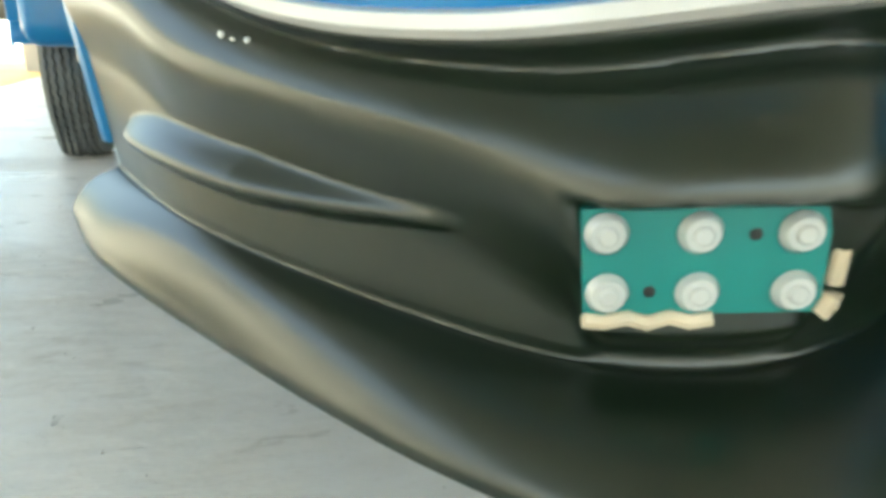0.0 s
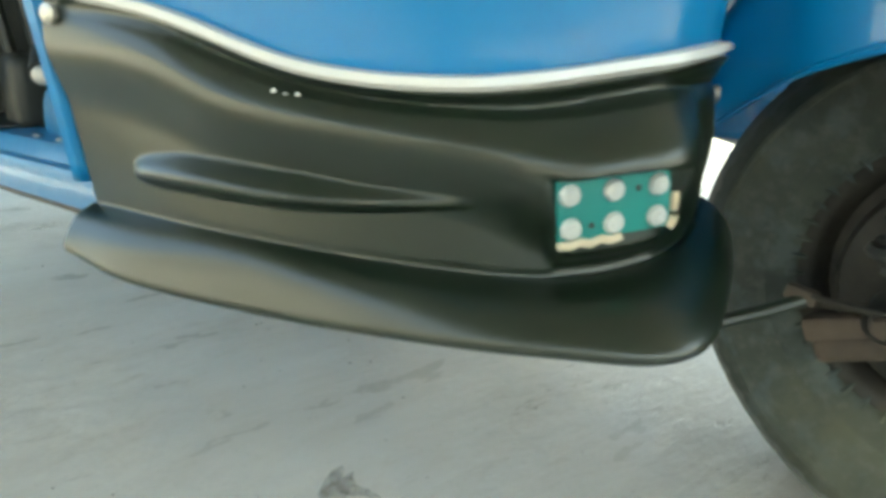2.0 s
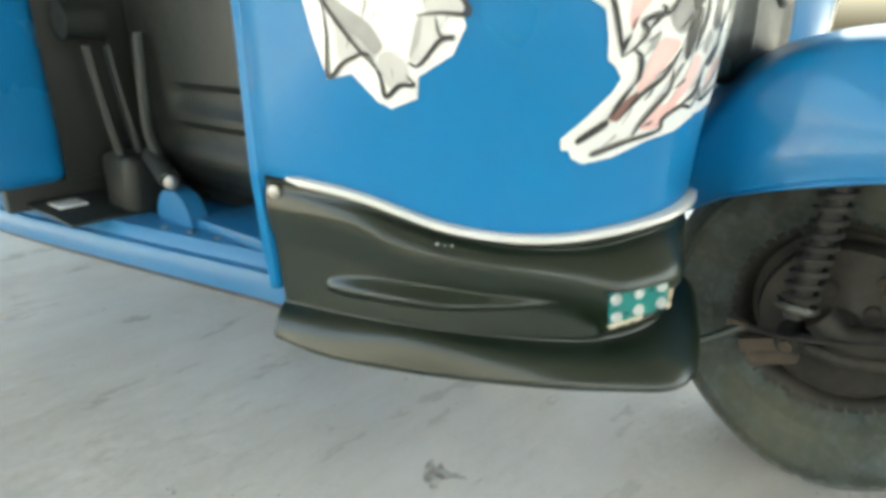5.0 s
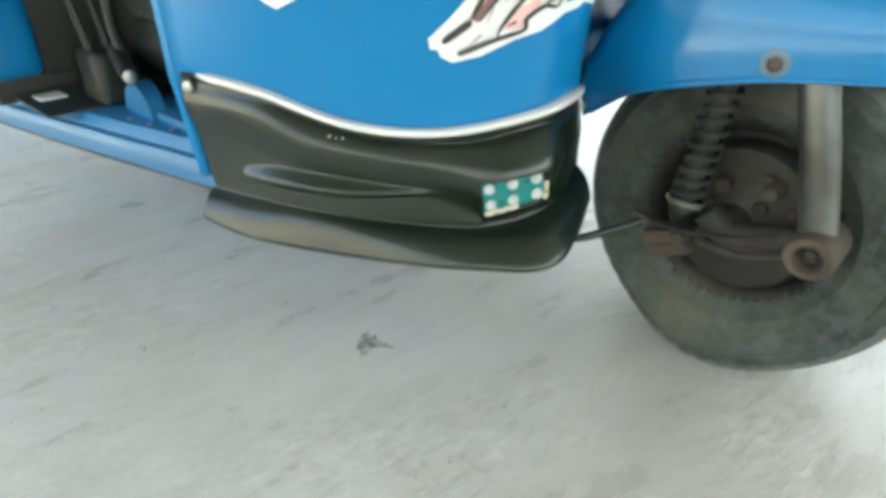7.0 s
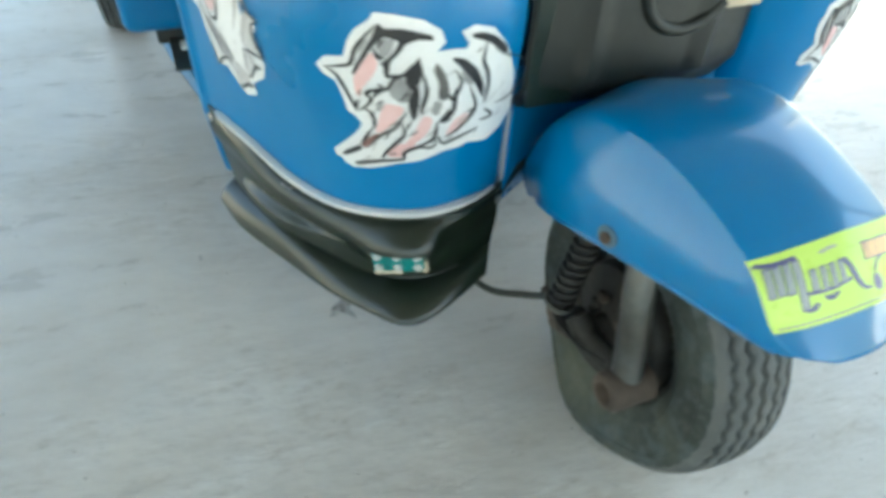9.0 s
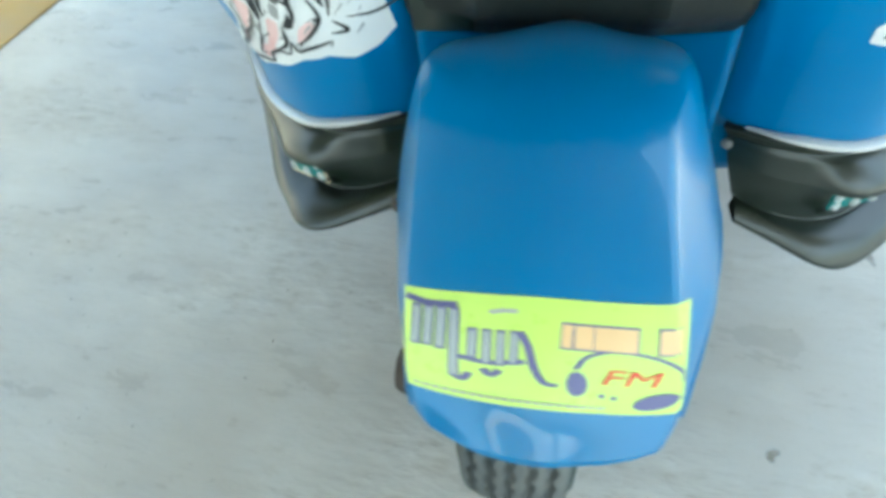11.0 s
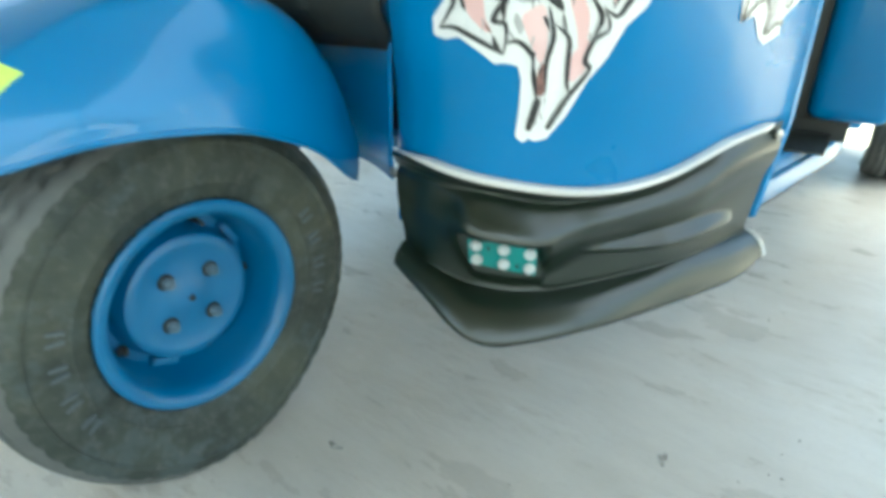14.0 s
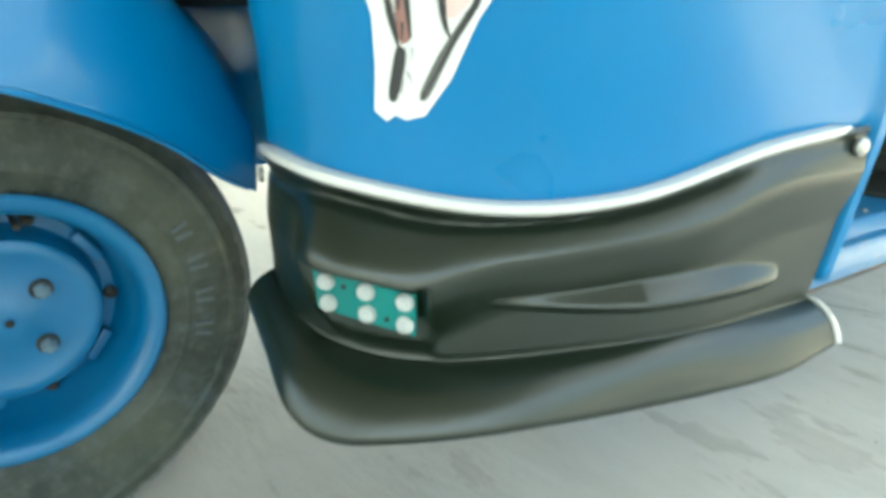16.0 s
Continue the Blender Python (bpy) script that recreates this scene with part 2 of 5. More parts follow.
# ---- mesh helpers
def spline(points, n):
    """n points of a smooth curve through the given ones."""
    c = np.array(points, float)
    k = len(c)
    u = np.linspace(0, k - 1, n)
    i = np.clip(u.astype(int), 0, k - 2)
    s = (u - i)[:, None]
    e = np.vstack([2 * c[0] - c[1], c, 2 * c[-1] - c[-2]])
    p, q, r, w = e[i], e[i + 1], e[i + 2], e[i + 3]
    return 0.5 * (2 * q + (r - p) * s + (2 * p - 5 * q + 4 * r - w) * s**2 + (3 * q - p - 3 * r + w) * s**3)


def step(x, a, b):
    """0 below a, 1 above b, smooth between."""
    s = np.clip((np.asarray(x, float) - a) / (b - a), 0, 1)
    return s * s * (3 - 2 * s)


def grid(rows, close_u=False, close_v=False, caps=False):
    """A sheet of quads through rows of points (rows x columns x 3)."""
    g = np.asarray(rows, float)
    nr, nc = g.shape[:2]
    bm = bmesh.new()
    vs = [[bm.verts.new(p) for p in row] for row in g]
    for i in range(nr if close_u else nr - 1):
        for j in range(nc if close_v else nc - 1):
            bm.faces.new((vs[i][j], vs[i][(j + 1) % nc], vs[(i + 1) % nr][(j + 1) % nc], vs[(i + 1) % nr][j]))
    if caps:
        bm.faces.new(vs[0])
        bm.faces.new(vs[-1][::-1])
    bmesh.ops.recalc_face_normals(bm, faces=bm.faces)
    return bm


def revolve(profile, n=64, axis="x"):
    """A turned body from (along, radius) pairs round an axis."""
    p = np.array(profile, float)
    a = np.linspace(0, 2 * np.pi, n, endpoint=False)
    s, c = np.sin(a)[:, None] * p[:, 1], np.cos(a)[:, None] * p[:, 1]
    along = np.repeat(p[None, :, 0], n, 0)
    order = {"x": (along, s, c), "y": (s, along, c), "z": (s, c, along)}[axis]
    bm = grid(np.stack(order, -1), close_u=True)
    bmesh.ops.remove_doubles(bm, verts=bm.verts, dist=1e-6)
    return bm


def tube(points, radius, n=10, count=0):
    """A round bar along points."""
    p = np.array(points, float) if not count else spline(points, count)
    rows = []
    side = None
    for i in range(len(p)):
        d = p[min(i + 1, len(p) - 1)] - p[max(i - 1, 0)]
        d /= np.linalg.norm(d) + 1e-12
        if side is None:
            side = np.cross(d, (0, 0, 1) if abs(d[2]) < 0.9 else (1, 0, 0))
        side = side - d * (side @ d)
        side /= np.linalg.norm(side)
        up = np.cross(d, side)
        a = np.linspace(0, 2 * np.pi, n, endpoint=False)[:, None]
        rows.append(p[i] + radius * (np.cos(a) * side + np.sin(a) * up))
    return grid(rows, close_v=True, caps=True)


def block(lo, hi, bevel=0.005, segments=2):
    bm = bmesh.new()
    bmesh.ops.create_cube(bm, size=1)
    lo, hi = Vector(lo), Vector(hi)
    for v in bm.verts:
        v.co = Vector(((lo[i] + hi[i]) / 2 + v.co[i] * (hi[i] - lo[i]) for i in range(3)))
    if bevel:
        bmesh.ops.bevel(bm, geom=bm.edges[:], offset=bevel, segments=segments, affect="EDGES", profile=0.6)
    return bm


def shifted(bm, m):
    bmesh.ops.transform(bm, matrix=m, verts=bm.verts)
    return bm


def merged(*parts):
    bm = bmesh.new()
    for p in parts:
        me = bpy.data.meshes.new("x")
        p.to_mesh(me)
        bm.from_mesh(me)
        bpy.data.meshes.remove(me)
        p.free()
    return bm


def part(name, bm, mat, parent=None, label="", flat=False):
    me = bpy.data.meshes.new(name)
    bm.to_mesh(me)
    bm.free()
    me.materials.append(mat)
    if not flat:
        me.polygons.foreach_set("use_smooth", [True] * len(me.polygons))
        me.set_sharp_from_angle(angle=radians(38))
    ob = new(name, me)
    if parent:
        ob.parent = parent
    if label:
        tagged(ob, label)
    return ob


def thicken(ob, depth):
    s = ob.modifiers.new("thickness", "SOLIDIFY")
    s.thickness, s.offset = depth, -1
    return ob


# ---- the setting
def flat_sheet(name, corners, mat, cuts=0):
    bm = bmesh.new()
    bm.faces.new([bm.verts.new(c) for c in corners])
    if cuts:
        bmesh.ops.subdivide_edges(bm, edges=bm.edges, cuts=cuts, use_grid_fill=True)
    return part(name, bm, mat)


ground = flat_sheet("ground", [(-60, -60, 0), (60, -60, 0), (60, 60, 0), (-60, 60, 0)], CEMENT)
tagged(ground, "grey trowelled cement floor, sandy and scratched", "floor", kind="structure")

path = part("pavement", block((-3.0, -12, -0.03), (-1.86, 12, 0.006), 0.003), YELLOW)
path.matrix_world = pose(0, 0.6, 0, rz=-5)
tagged(path, "worn yellow painted strip of floor beside the cement", "pavement", kind="structure")

wall = part("wall_west", block((-6.9, -5, 0), (-6.6, 6, 3.2), 0), PLASTER)
tagged(wall, "plain plastered wall behind a ribbed metal shutter", "wall", kind="structure")

# Unseen canopy on columns, its bays laid out to shade floor and reflections.
CANOPY = pose(0, -6.5, 0, rz=-23.6)
BAYS = [((-6.5, -1.0), (2.3, 7.7)), ((-6.5, 7.7), (-3.3, 11.0))]
awning = part("ceiling", merged(*[block((*lo, CANOPY_HEIGHT), (*hi, CANOPY_HEIGHT + 0.2), 0) for lo, hi in BAYS]), SOFFIT)
awning.matrix_world = CANOPY
tagged(awning, "unseen dark canopy, added to shade the cement floor", "ceiling", kind="structure")
for spot in ((-6.3, -0.8), (2.1, -0.8), (-6.3, 10.8), (2.1, 7.5)):
    post = part("column", block((spot[0] - 0.12, spot[1] - 0.12, 0), (spot[0] + 0.12, spot[1] + 0.12, CANOPY_HEIGHT - 0.003), 0.01), GREY_WALL)
    post.matrix_world = CANOPY
    tagged(post, "unseen grey concrete column, added under the canopy", "column", kind="structure")


# unseen wall pieces, added and spaced to shape reflections on fender and trim
WALL_PIECES = [(2.3, 2.6, 0, 3.0), (3.6, 14, 0, 3.0)]
wall_east = part("wall_east", merged(*[block((5.5, y0, z0), (5.8, y1, z1), 0) for y0, y1, z0, z1 in WALL_PIECES]), SHUTTER)
tagged(wall_east, "unseen pale wall pieces, added to shape the reflected daylight", "wall", kind="structure")


def roller_shutter():
    base = tagged(new("roller_shutter"), "white ribbed metal roller shutter, closed, on the wall", "shutter")
    y = np.linspace(-4.0, 2.9, 2)
    z = np.arange(0.02, 2.6, 0.0125)
    x = -6.55 + 0.018 * np.abs(np.sin(z / 0.075 * np.pi))
    part("curtain", grid(np.stack([np.stack([x, np.full_like(x, yy), z], -1) for yy in y])), SHUTTER, base)
    for yy in (-4.06, 2.96):
        part("guide_rail", block((-6.6, yy - 0.05, 0), (-6.49, yy + 0.05, 2.7), 0.004), STEEL, base)
    part("shutter_box", block((-6.6, -4.15, 2.6), (-6.35, 3.05, 2.95), 0.01), SHUTTER, base)


roller_shutter()

# ---- the three-wheeler: shape of one front half (x > 0 is its left side)
STRIP = [(0.205, 0.203, 0.440), (0.275, 0.167, 0.447), (0.36, 0.174, 0.436), (0.449, 0.245, 0.421), (0.512, 0.335, 0.428), (0.567, 0.434, 0.462), (0.613, 0.530, 0.480)]
CREASE = [(0.238, 0.185, 0.325), (0.295, 0.168, 0.308), (0.365, 0.178, 0.296), (0.425, 0.222, 0.292), (0.498, 0.312, 0.300), (0.555, 0.400, 0.310), (0.594, 0.540, 0.311)]
CREASES = {1: CREASE, -1: [(0.219, 0.190, 0.325)] + CREASE[1:]}
LIP_RAISE = 0.005
LIPS = {
    -1: [(0.243, 0.150, 0.294), (0.300, 0.126, 0.284), (0.365, 0.108, 0.268), (0.410, 0.117, 0.265), (0.445, 0.158, 0.265), (0.490, 0.222, 0.265), (0.548, 0.335, 0.264), (0.605, 0.445, 0.272), (0.627, 0.522, 0.283)],
    1: [(0.243, 0.154, 0.305), (0.300, 0.138, 0.284), (0.358, 0.122, 0.262), (0.398, 0.130, 0.251), (0.440, 0.160, 0.256), (0.490, 0.222, 0.262), (0.548, 0.335, 0.263), (0.605, 0.445, 0.272), (0.627, 0.526, 0.282)],
}


def even(points, n):
    """The smooth curve through points, in n even steps."""
    c = spline(points, 400)
    d = np.concatenate([[0], np.cumsum(np.linalg.norm(np.diff(c, axis=0), axis=1))])
    s = np.linspace(0, d[-1], n)
    return np.stack([np.interp(s, d, c[:, i]) for i in range(3)], -1)


def outward(c):
    """Level normals of a curve that runs from the nose outwards."""
    d = np.gradient(c[:, :2], axis=0)
    n = np.stack([d[:, 1], -d[:, 0]], -1)
    return n / np.linalg.norm(n, axis=1, keepdims=True)


PANEL = even(STRIP, 200)
PANEL_N = outward(PANEL)


def on_panel(u, z, off=0.0):
    """A place on the blue front panel: u from nose (0) to door edge (1), height z."""
    i = np.clip(np.asarray(u, float), 0, 1) * 199
    x = np.interp(i, np.arange(200), PANEL[:, 0])
    y = np.interp(i, np.arange(200), PANEL[:, 1])
    nx = np.interp(i, np.arange(200), PANEL_N[:, 0])
    ny = np.interp(i, np.arange(200), PANEL_N[:, 1])
    z = np.asarray(z, float)
    swell = 0.052 * step(z, 0.43, 0.72) * np.interp(u, [0.0, 0.2, 0.5, 0.75, 1.0], [0.35, 0.5, 1.0, 0.6, 0.0])
    lean = -0.12 * np.maximum(z - 0.72, 0) - 0.35 * np.maximum(z - 0.85, 0) ** 2
    top = np.interp(i, np.arange(200), PANEL[:, 2])
    behind = -0.040 * (1 - step(z, top - 0.030, top - 0.008))  # clear of the trim
    o = off + swell + lean + behind - 0.004
    return np.stack([x + nx * o, y + ny * o, z + 0 * x], -1)


def mirrored(points, side):
    return np.asarray(points) * np.array([side, 1, 1])


def hooked(u, knots, values):
    """Values over u at knots, eased so that no corner shows."""
    v = np.interp(u, knots, values)
    return np.convolve(np.pad(v, 16, mode="edge"), np.hanning(35)[1:-1] / np.hanning(35)[1:-1].sum(), mode="valid")


def eased(c, width=41):
    """A curve with its small kinks smoothed out and its ends kept."""
    k = np.hanning(width + 2)[1:-1]
    h = width // 2
    long = np.vstack([2 * c[0] - c[h:0:-1], c, 2 * c[-1] - c[-2:-h - 2:-1]])
    return np.stack([np.convolve(long[:, j], k / k.sum(), mode="valid") for j in range(3)], -1)


def lip_rows(c, e, ws):
    """The flaring skirt from the crease to the lower edge: nearly straight, a little convex."""
    drop = np.maximum(c[:, 2] - e[:, 2], 0.010)
    return [c + (e - c) * w + np.outer(drop * 0.66 * (w - w**4.5) + 0.0025 * (1 - (1 - min(w / 0.12, 1)) ** 2) * (1 - w), (0, 0, 1)) for w in ws]


def trim_shape(side):
    """The moulded black corner trim: edge bead, folded shoulder, leaf-shaped swelling, hooded lamp pod and a flaring lip."""
    n = 360
    s, c, e = eased(even(STRIP, n)), eased(even(CREASES[side], n)), eased(even(LIPS[side], n), 23) + (0, 0, LIP_RAISE)
    u = np.linspace(0, 1, n)
    nrm = np.pad(outward(s), ((0, 0), (0, 1)))
    s = s - (0, 0, 0.006)
    rows = [s - nrm * 0.014 - (0, 0, 0.002), s - nrm * 0.002 + (0, 0, 0.003)]
    # the shoulder: where its slope starts, where its ridge stands and how far it stands out
    ridge = hooked(u, [0.0, 0.12, 0.20, 0.30, 0.365, 0.40, 0.47, 0.54, 0.61, 0.68, 0.75, 0.80, 0.88, 1.0], [0.46, 0.45, 0.42, 0.39, 0.42, 0.335, 0.255, 0.225, 0.205, 0.22, 0.225, 0.175, 0.165, 0.21])
    foot = hooked(u, [0.0, 0.18, 0.26, 0.38, 0.48, 0.61, 0.75, 0.82, 1.0], [0.16, 0.14, 0.09, 0.11, 0.08, 0.06, 0.06, 0.02, 0.03])
    depth = hooked(u, [0.0, 0.12, 0.185, 0.235, 0.27, 0.35, 0.385, 0.44, 0.52, 0.75, 0.90, 1.0], [0.003, 0.005, 0.010, 0.034, 0.040, *((0.036, 0.026, 0.017) if side < 0 else (0.038, 0.030, 0.018)), 0.0145, 0.0135, 0.010, 0.008])
    fall = hooked(u, [0.0, 0.2, 0.4, 0.5, 0.8, 1.0], [0.50, 0.50, 0.46, 0.42, 0.40, 0.30])
    brow = hooked(u, [0.0, 0.17, 0.22, 0.36, 0.44, 1.0], [0, 0, 1, 1, 0.7, 0.7])  # rounder over the lamp pod
    leaf_at = np.clip((u - 0.44) / 0.452, 0, 1)
    half = np.minimum(1, (leaf_at / 0.45) ** 0.9) * np.sqrt(np.clip(1 - leaf_at**5, 0, 1))
    axis = 0.555 + 0.15 * (u - 0.47) / 0.38
    slant, start_in, end = (0.06, 0.226, 0.350) if side < 0 else (0.02, 0.206, 0.350)
    bed = np.interp(u, [0.22, 0.36], [0.0145, 0.0222] if side < 0 else [0.0098, 0.0112])
    for w in np.linspace(0, 0.94, 110):
        base = s + (c - s) * w
        bead = 0.004 * (1 - step(w, 0.01, 0.07)) * np.ones(n)
        rise = np.clip((w - foot) / (ridge - foot), 0, 1)
        shelf = depth * ((1 - brow) * (0.45 * rise + 0.55 * rise**2) + brow * np.sin(np.pi / 2 * rise)) * (1 - 0.92 * step(w, ridge + 0.03, ridge + fall))
        channel = -0.004 * np.exp(-(((w - foot + 0.01) / 0.04) ** 2))
        top, low = axis - 0.095 * half, axis + 0.080 * half
        swell = np.clip((w - top) / (low - top + 0.02), 0, 1)
        bulge = np.sin(np.pi * np.clip((w - top) / (low + 0.07 - top), 0, 1) ** 1.15) ** 1.3
        rims = (0.50 * step(swell, 0.0, 0.30) + 0.50 * step(swell, 0.40, 0.92)) * (1 - step(w, low - 0.030, low + 0.090))
        leaf = 0.017 * half * (0.85 * bulge + 0.15 * rims if side > 0 else bulge)
        v = u + slant * (w - 0.6)
        pocket = step(v, start_in, start_in + 0.024) * (1 - step(v, end, end + 0.024)) * step(w, ridge + 0.008, ridge + 0.055)
        floor_of = bed * (1 - step(w, 0.80, 0.95))
        face = bead + channel + shelf + leaf
        rows.append(base + nrm * (face + pocket * (floor_of - face))[:, None])
    skirt = lip_rows(c, e, np.linspace(0.06, 1, 22))
    start, turn_in = rows[-1], skirt[0]
    for k in np.linspace(0, 1, 7)[1:-1]:
        rows.append(start * (1 - k) ** 2 + c * (2 * k * (1 - k)) + turn_in * k**2)
    rows += skirt
    level = (e - c) * (1, 1, 0)
    level /= np.linalg.norm(level, axis=1, keepdims=True)
    rows += [e + level * 0.0012 - (0, 0, 0.003), e + level * 0.0008 - (0, 0, 0.007), e - level * 0.002 - (0, 0, 0.0095), e - level * 0.006 - (0, 0, 0.0105), e - level * 0.03 - (0, 0, 0.004)]
    back = s - nrm * 0.03
    rows += [c - nrm * 0.02 - (0, 0, 0.01), c - nrm * 0.035 + (0, 0, 0.03), back - (0, 0, 0.03), back]
    rows = np.stack(rows)
    # folded returns at both ends
    nose, tail = nrm[0], nrm[-1]
    along = (s[-1] - s[-2]) / np.linalg.norm(s[-1] - s[-2]) * (1, 1, 0)
    rows = np.concatenate([rows[:, :1] - nose * 0.022, rows[:, :1] - nose * 0.004, rows, rows[:, -1:] + along * 0.003 - tail * 0.003, rows[:, -1:] + along * 0.003 - tail * 0.022], 1)
    return mirrored(rows, side)


def disc_on(centre, normal, radius, depth, name, mat, parent, n=20, dome=0.3):
    """A small round head that stands on a surface."""
    bm = revolve([(0, 1e-6), (0, radius), (depth * (1 - dome), radius), (depth * 0.95, radius * 0.75), (depth, 1e-6)], n, "z")
    m = Vector(normal).to_track_quat("Z", "Y").to_matrix().to_4x4()
    m.translation = centre
    return part(name, shifted(bm, m), mat, parent)


def corner_trim(vehicle, side):
    rows = trim_shape(side)
    trim = part("corner_trim", grid(rows, close_u=True, caps=False), BLACK, vehicle, "black moulded plastic corner trim with a jutting lip")
    # white edge strip
    s = even(STRIP, 96)[4:-4]
    nrm = np.pad(outward(s), ((0, 0), (0, 1)))
    ring = [(-0.004, -0.004), (0.006, -0.0058), (0.0100, -0.0025), (0.0090, 0.0028), (0.003, 0.0050), (-0.004, 0.004)]
    along = np.linspace(0, 1, len(s))
    fade = ((0.35 + 0.65 * step(along, 0.0, 0.16)) * (0.4 + 0.6 * (1 - step(along, 0.97, 1.0))))[:, None]
    part("edge_strip", grid(np.stack([mirrored(s + (nrm * o + (0, 0, h)) * fade, side) for o, h in ring], 1), close_v=True, caps=True), WHITE_STRIP, trim, "glossy white edge strip")
    # lamp board
    o_t, i_t, o_b, i_b = BOARDS[side]
    o_t, i_t, o_b, i_b = (Vector(p) for p in (o_t, i_t, o_b, i_b))
    face = (o_t - i_b).cross(i_t - o_b).normalized()
    if face.y > 0:
        face = -face
    lift = face * 0.003

    def at(a, b):
        return i_t.lerp(o_t, a).lerp(i_b.lerp(o_b, a), b)
    front = [at(a, b) + lift for a, b in ((0, 0), (1, 0), (1, 1), (0, 1))]
    back = [p - face * 0.004 for p in front]
    board = part("led_board", grid([front, back], close_v=True, caps=True), BOARD, trim, "teal circuit board with six lamp beads", flat=True)
    for a in (0.12, 0.52, 0.90):
        for b in (0.22, 0.78):
            disc_on(at(a, b) + lift, face, 0.0076, 0.0038, "lamp_bead", LENS, trim, 24, 0.75)
            disc_on(at(a, b) + lift + face * 0.0036, face, 0.0036, 0.0016, "lamp_core", LENS, trim, 12, 0.6)
    for a, b in ((0.30, 0.24), (0.72, 0.77)):
        disc_on(at(a, b) + lift, face, 0.0022, 0.0008, "pin", DARK, trim, 10)
    if side < 0:
        for a0, b0, a1, b1, w in ((0.45, 1.06, 1.0, 1.05, 0.0035), (-0.06, 0.35, -0.05, 0.75, 0.003), (-0.05, 0.85, 0.0, 1.04, 0.004)):
            steps = [at(a0 + (a1 - a0) * k, b0 + (b1 - b0) * k) + lift * 0.6 for k in np.linspace(0, 1, 7)]
            wob = [p + Vector((0, 0, 0.0012 * math.sin(9 * i + a0 * 20))) for i, p in enumerate(steps)]
            part("glue_bead", tube([tuple(p) for p in wob], w, 8), FOAM, trim, "crumbly cream glue")
    if side > 0:  # bright reflection at the lip's outer end, put in as a pale bar
        edge = np.stack([r[-1] for r in lip_rows(even(CREASE, 40), even(LIPS[side], 40), np.linspace(0.02, 1, 9))])
        part("lip_end_glint", tube(edge + (0.003, 0.003, 0.0005), 0.0030, 8), WHITE_STRIP, trim, "pale bar in place of the bright reflection on the lip's end")
    else:
        for p, r in ((FLECKS[0], 0.0019), (FLECKS[1], 0.0017), (FLECKS[2], 0.0011)):
            k = int(0.62 * 199)
            way = np.array((-PANEL_N[k][0], PANEL_N[k][1], 0.35))
            way /= np.linalg.norm(way)
            gap = rows[2:110].reshape(-1, 3) - p
            near = np.argmin(np.linalg.norm(gap - np.outer(gap @ way, way), axis=1))
            disc_on(Vector(p + way * (gap[near] @ way)), Vector(way), r, 0.0016, "paint_fleck", WHITE_STRIP, trim, 10, 0.8)
    # fixing screws
    for p, u in (((0.609, 0.520, 0.460), 0.985), ((0.214, 0.196, 0.411), 0.012)):
        k = int(u * 199)
        nn = Vector((PANEL_N[k][0] * side, PANEL_N[k][1], 0))
        disc_on(Vector(mirrored(p, side)) + nn * 0.002, nn, 0.0075, 0.005, "screw", STEEL, trim, 16)
    return trim


FLECKS = [(-0.521, 0.354, 0.409), (-0.511, 0.341, 0.407), (-0.516, 0.347, 0.407)]
BOARDS = {
    -1: ((-0.430, 0.192, 0.364), (-0.358, 0.155, 0.370), (-0.425, 0.190, 0.325), (-0.353, 0.155, 0.332)),
    1: ((0.421, 0.199, 0.355), (0.349, 0.158, 0.365), (0.421, 0.199, 0.322), (0.352, 0.160, 0.334)),
}


def front_panel(vehicle, side):
    """Bowed blue front panel, with its folded door edge and the return at the nose."""
    cols = []
    z = np.concatenate([np.linspace(0.33, 0.85, 40), np.linspace(0.88, 1.12, 8)])
    for zz in z:
        lean = -0.12 * max(zz - 0.72, 0) - 0.35 * max(zz - 0.85, 0) ** 2
        nose = [(0.198, 0.43), (0.190, 0.33), (0.189, 0.26), (0.193, 0.228)]
        nose = [(x, y - lean, zz) for x, y in nose]
        body = on_panel(np.linspace(0.02, 1, 70), np.full(70, zz))
        drop = max(0.474 - zz, 0) / 0.165
        p = on_panel(1.0, max(zz, 0.48)) * (1, 1, 0) + (-0.019 * drop, 0.010 * drop, zz)
        d = PANEL[-1] - PANEL[-4]
        d = d * (1, 1, 0) / np.linalg.norm(d[:2])
        q = np.array([-d[1], d[0], 0.0])  # inwards
        fold = [p + d * 0.006 - q * 0.003, p + d * 0.009 - q * 0.006, p + d * 0.018 - q * 0.006, p + d * 0.021 - q * 0.002, p + d * 0.021 + q * 0.02]
        cols.append(np.vstack([nose, body, fold]))
    return thicken(part("front_panel", grid(mirrored(np.stack(cols), side)), PAINT, vehicle, "bowed blue enamelled front panel"), 0.003)


# fender: crest, shoulder and lower edge, from its tip to its tail
FENDER_CREST = [(0.01, -0.291, 0.480), (0.005, -0.25, 0.537), (0, -0.18, 0.597), (0, -0.06, 0.636), (0, 0.05, 0.636), (0, 0.15, 0.610), (0, 0.225, 0.555), (0, 0.285, 0.48)]
SHOULDER_LEFT = [(0.095, -0.277, 0.485), (0.112, -0.242, 0.512), (0.104, -0.178, 0.576), (0.098, -0.055, 0.621), (0.118, 0.045, 0.622), (0.121, 0.125, 0.592), (0.116, 0.188, 0.53), (0.104, 0.243, 0.44)]
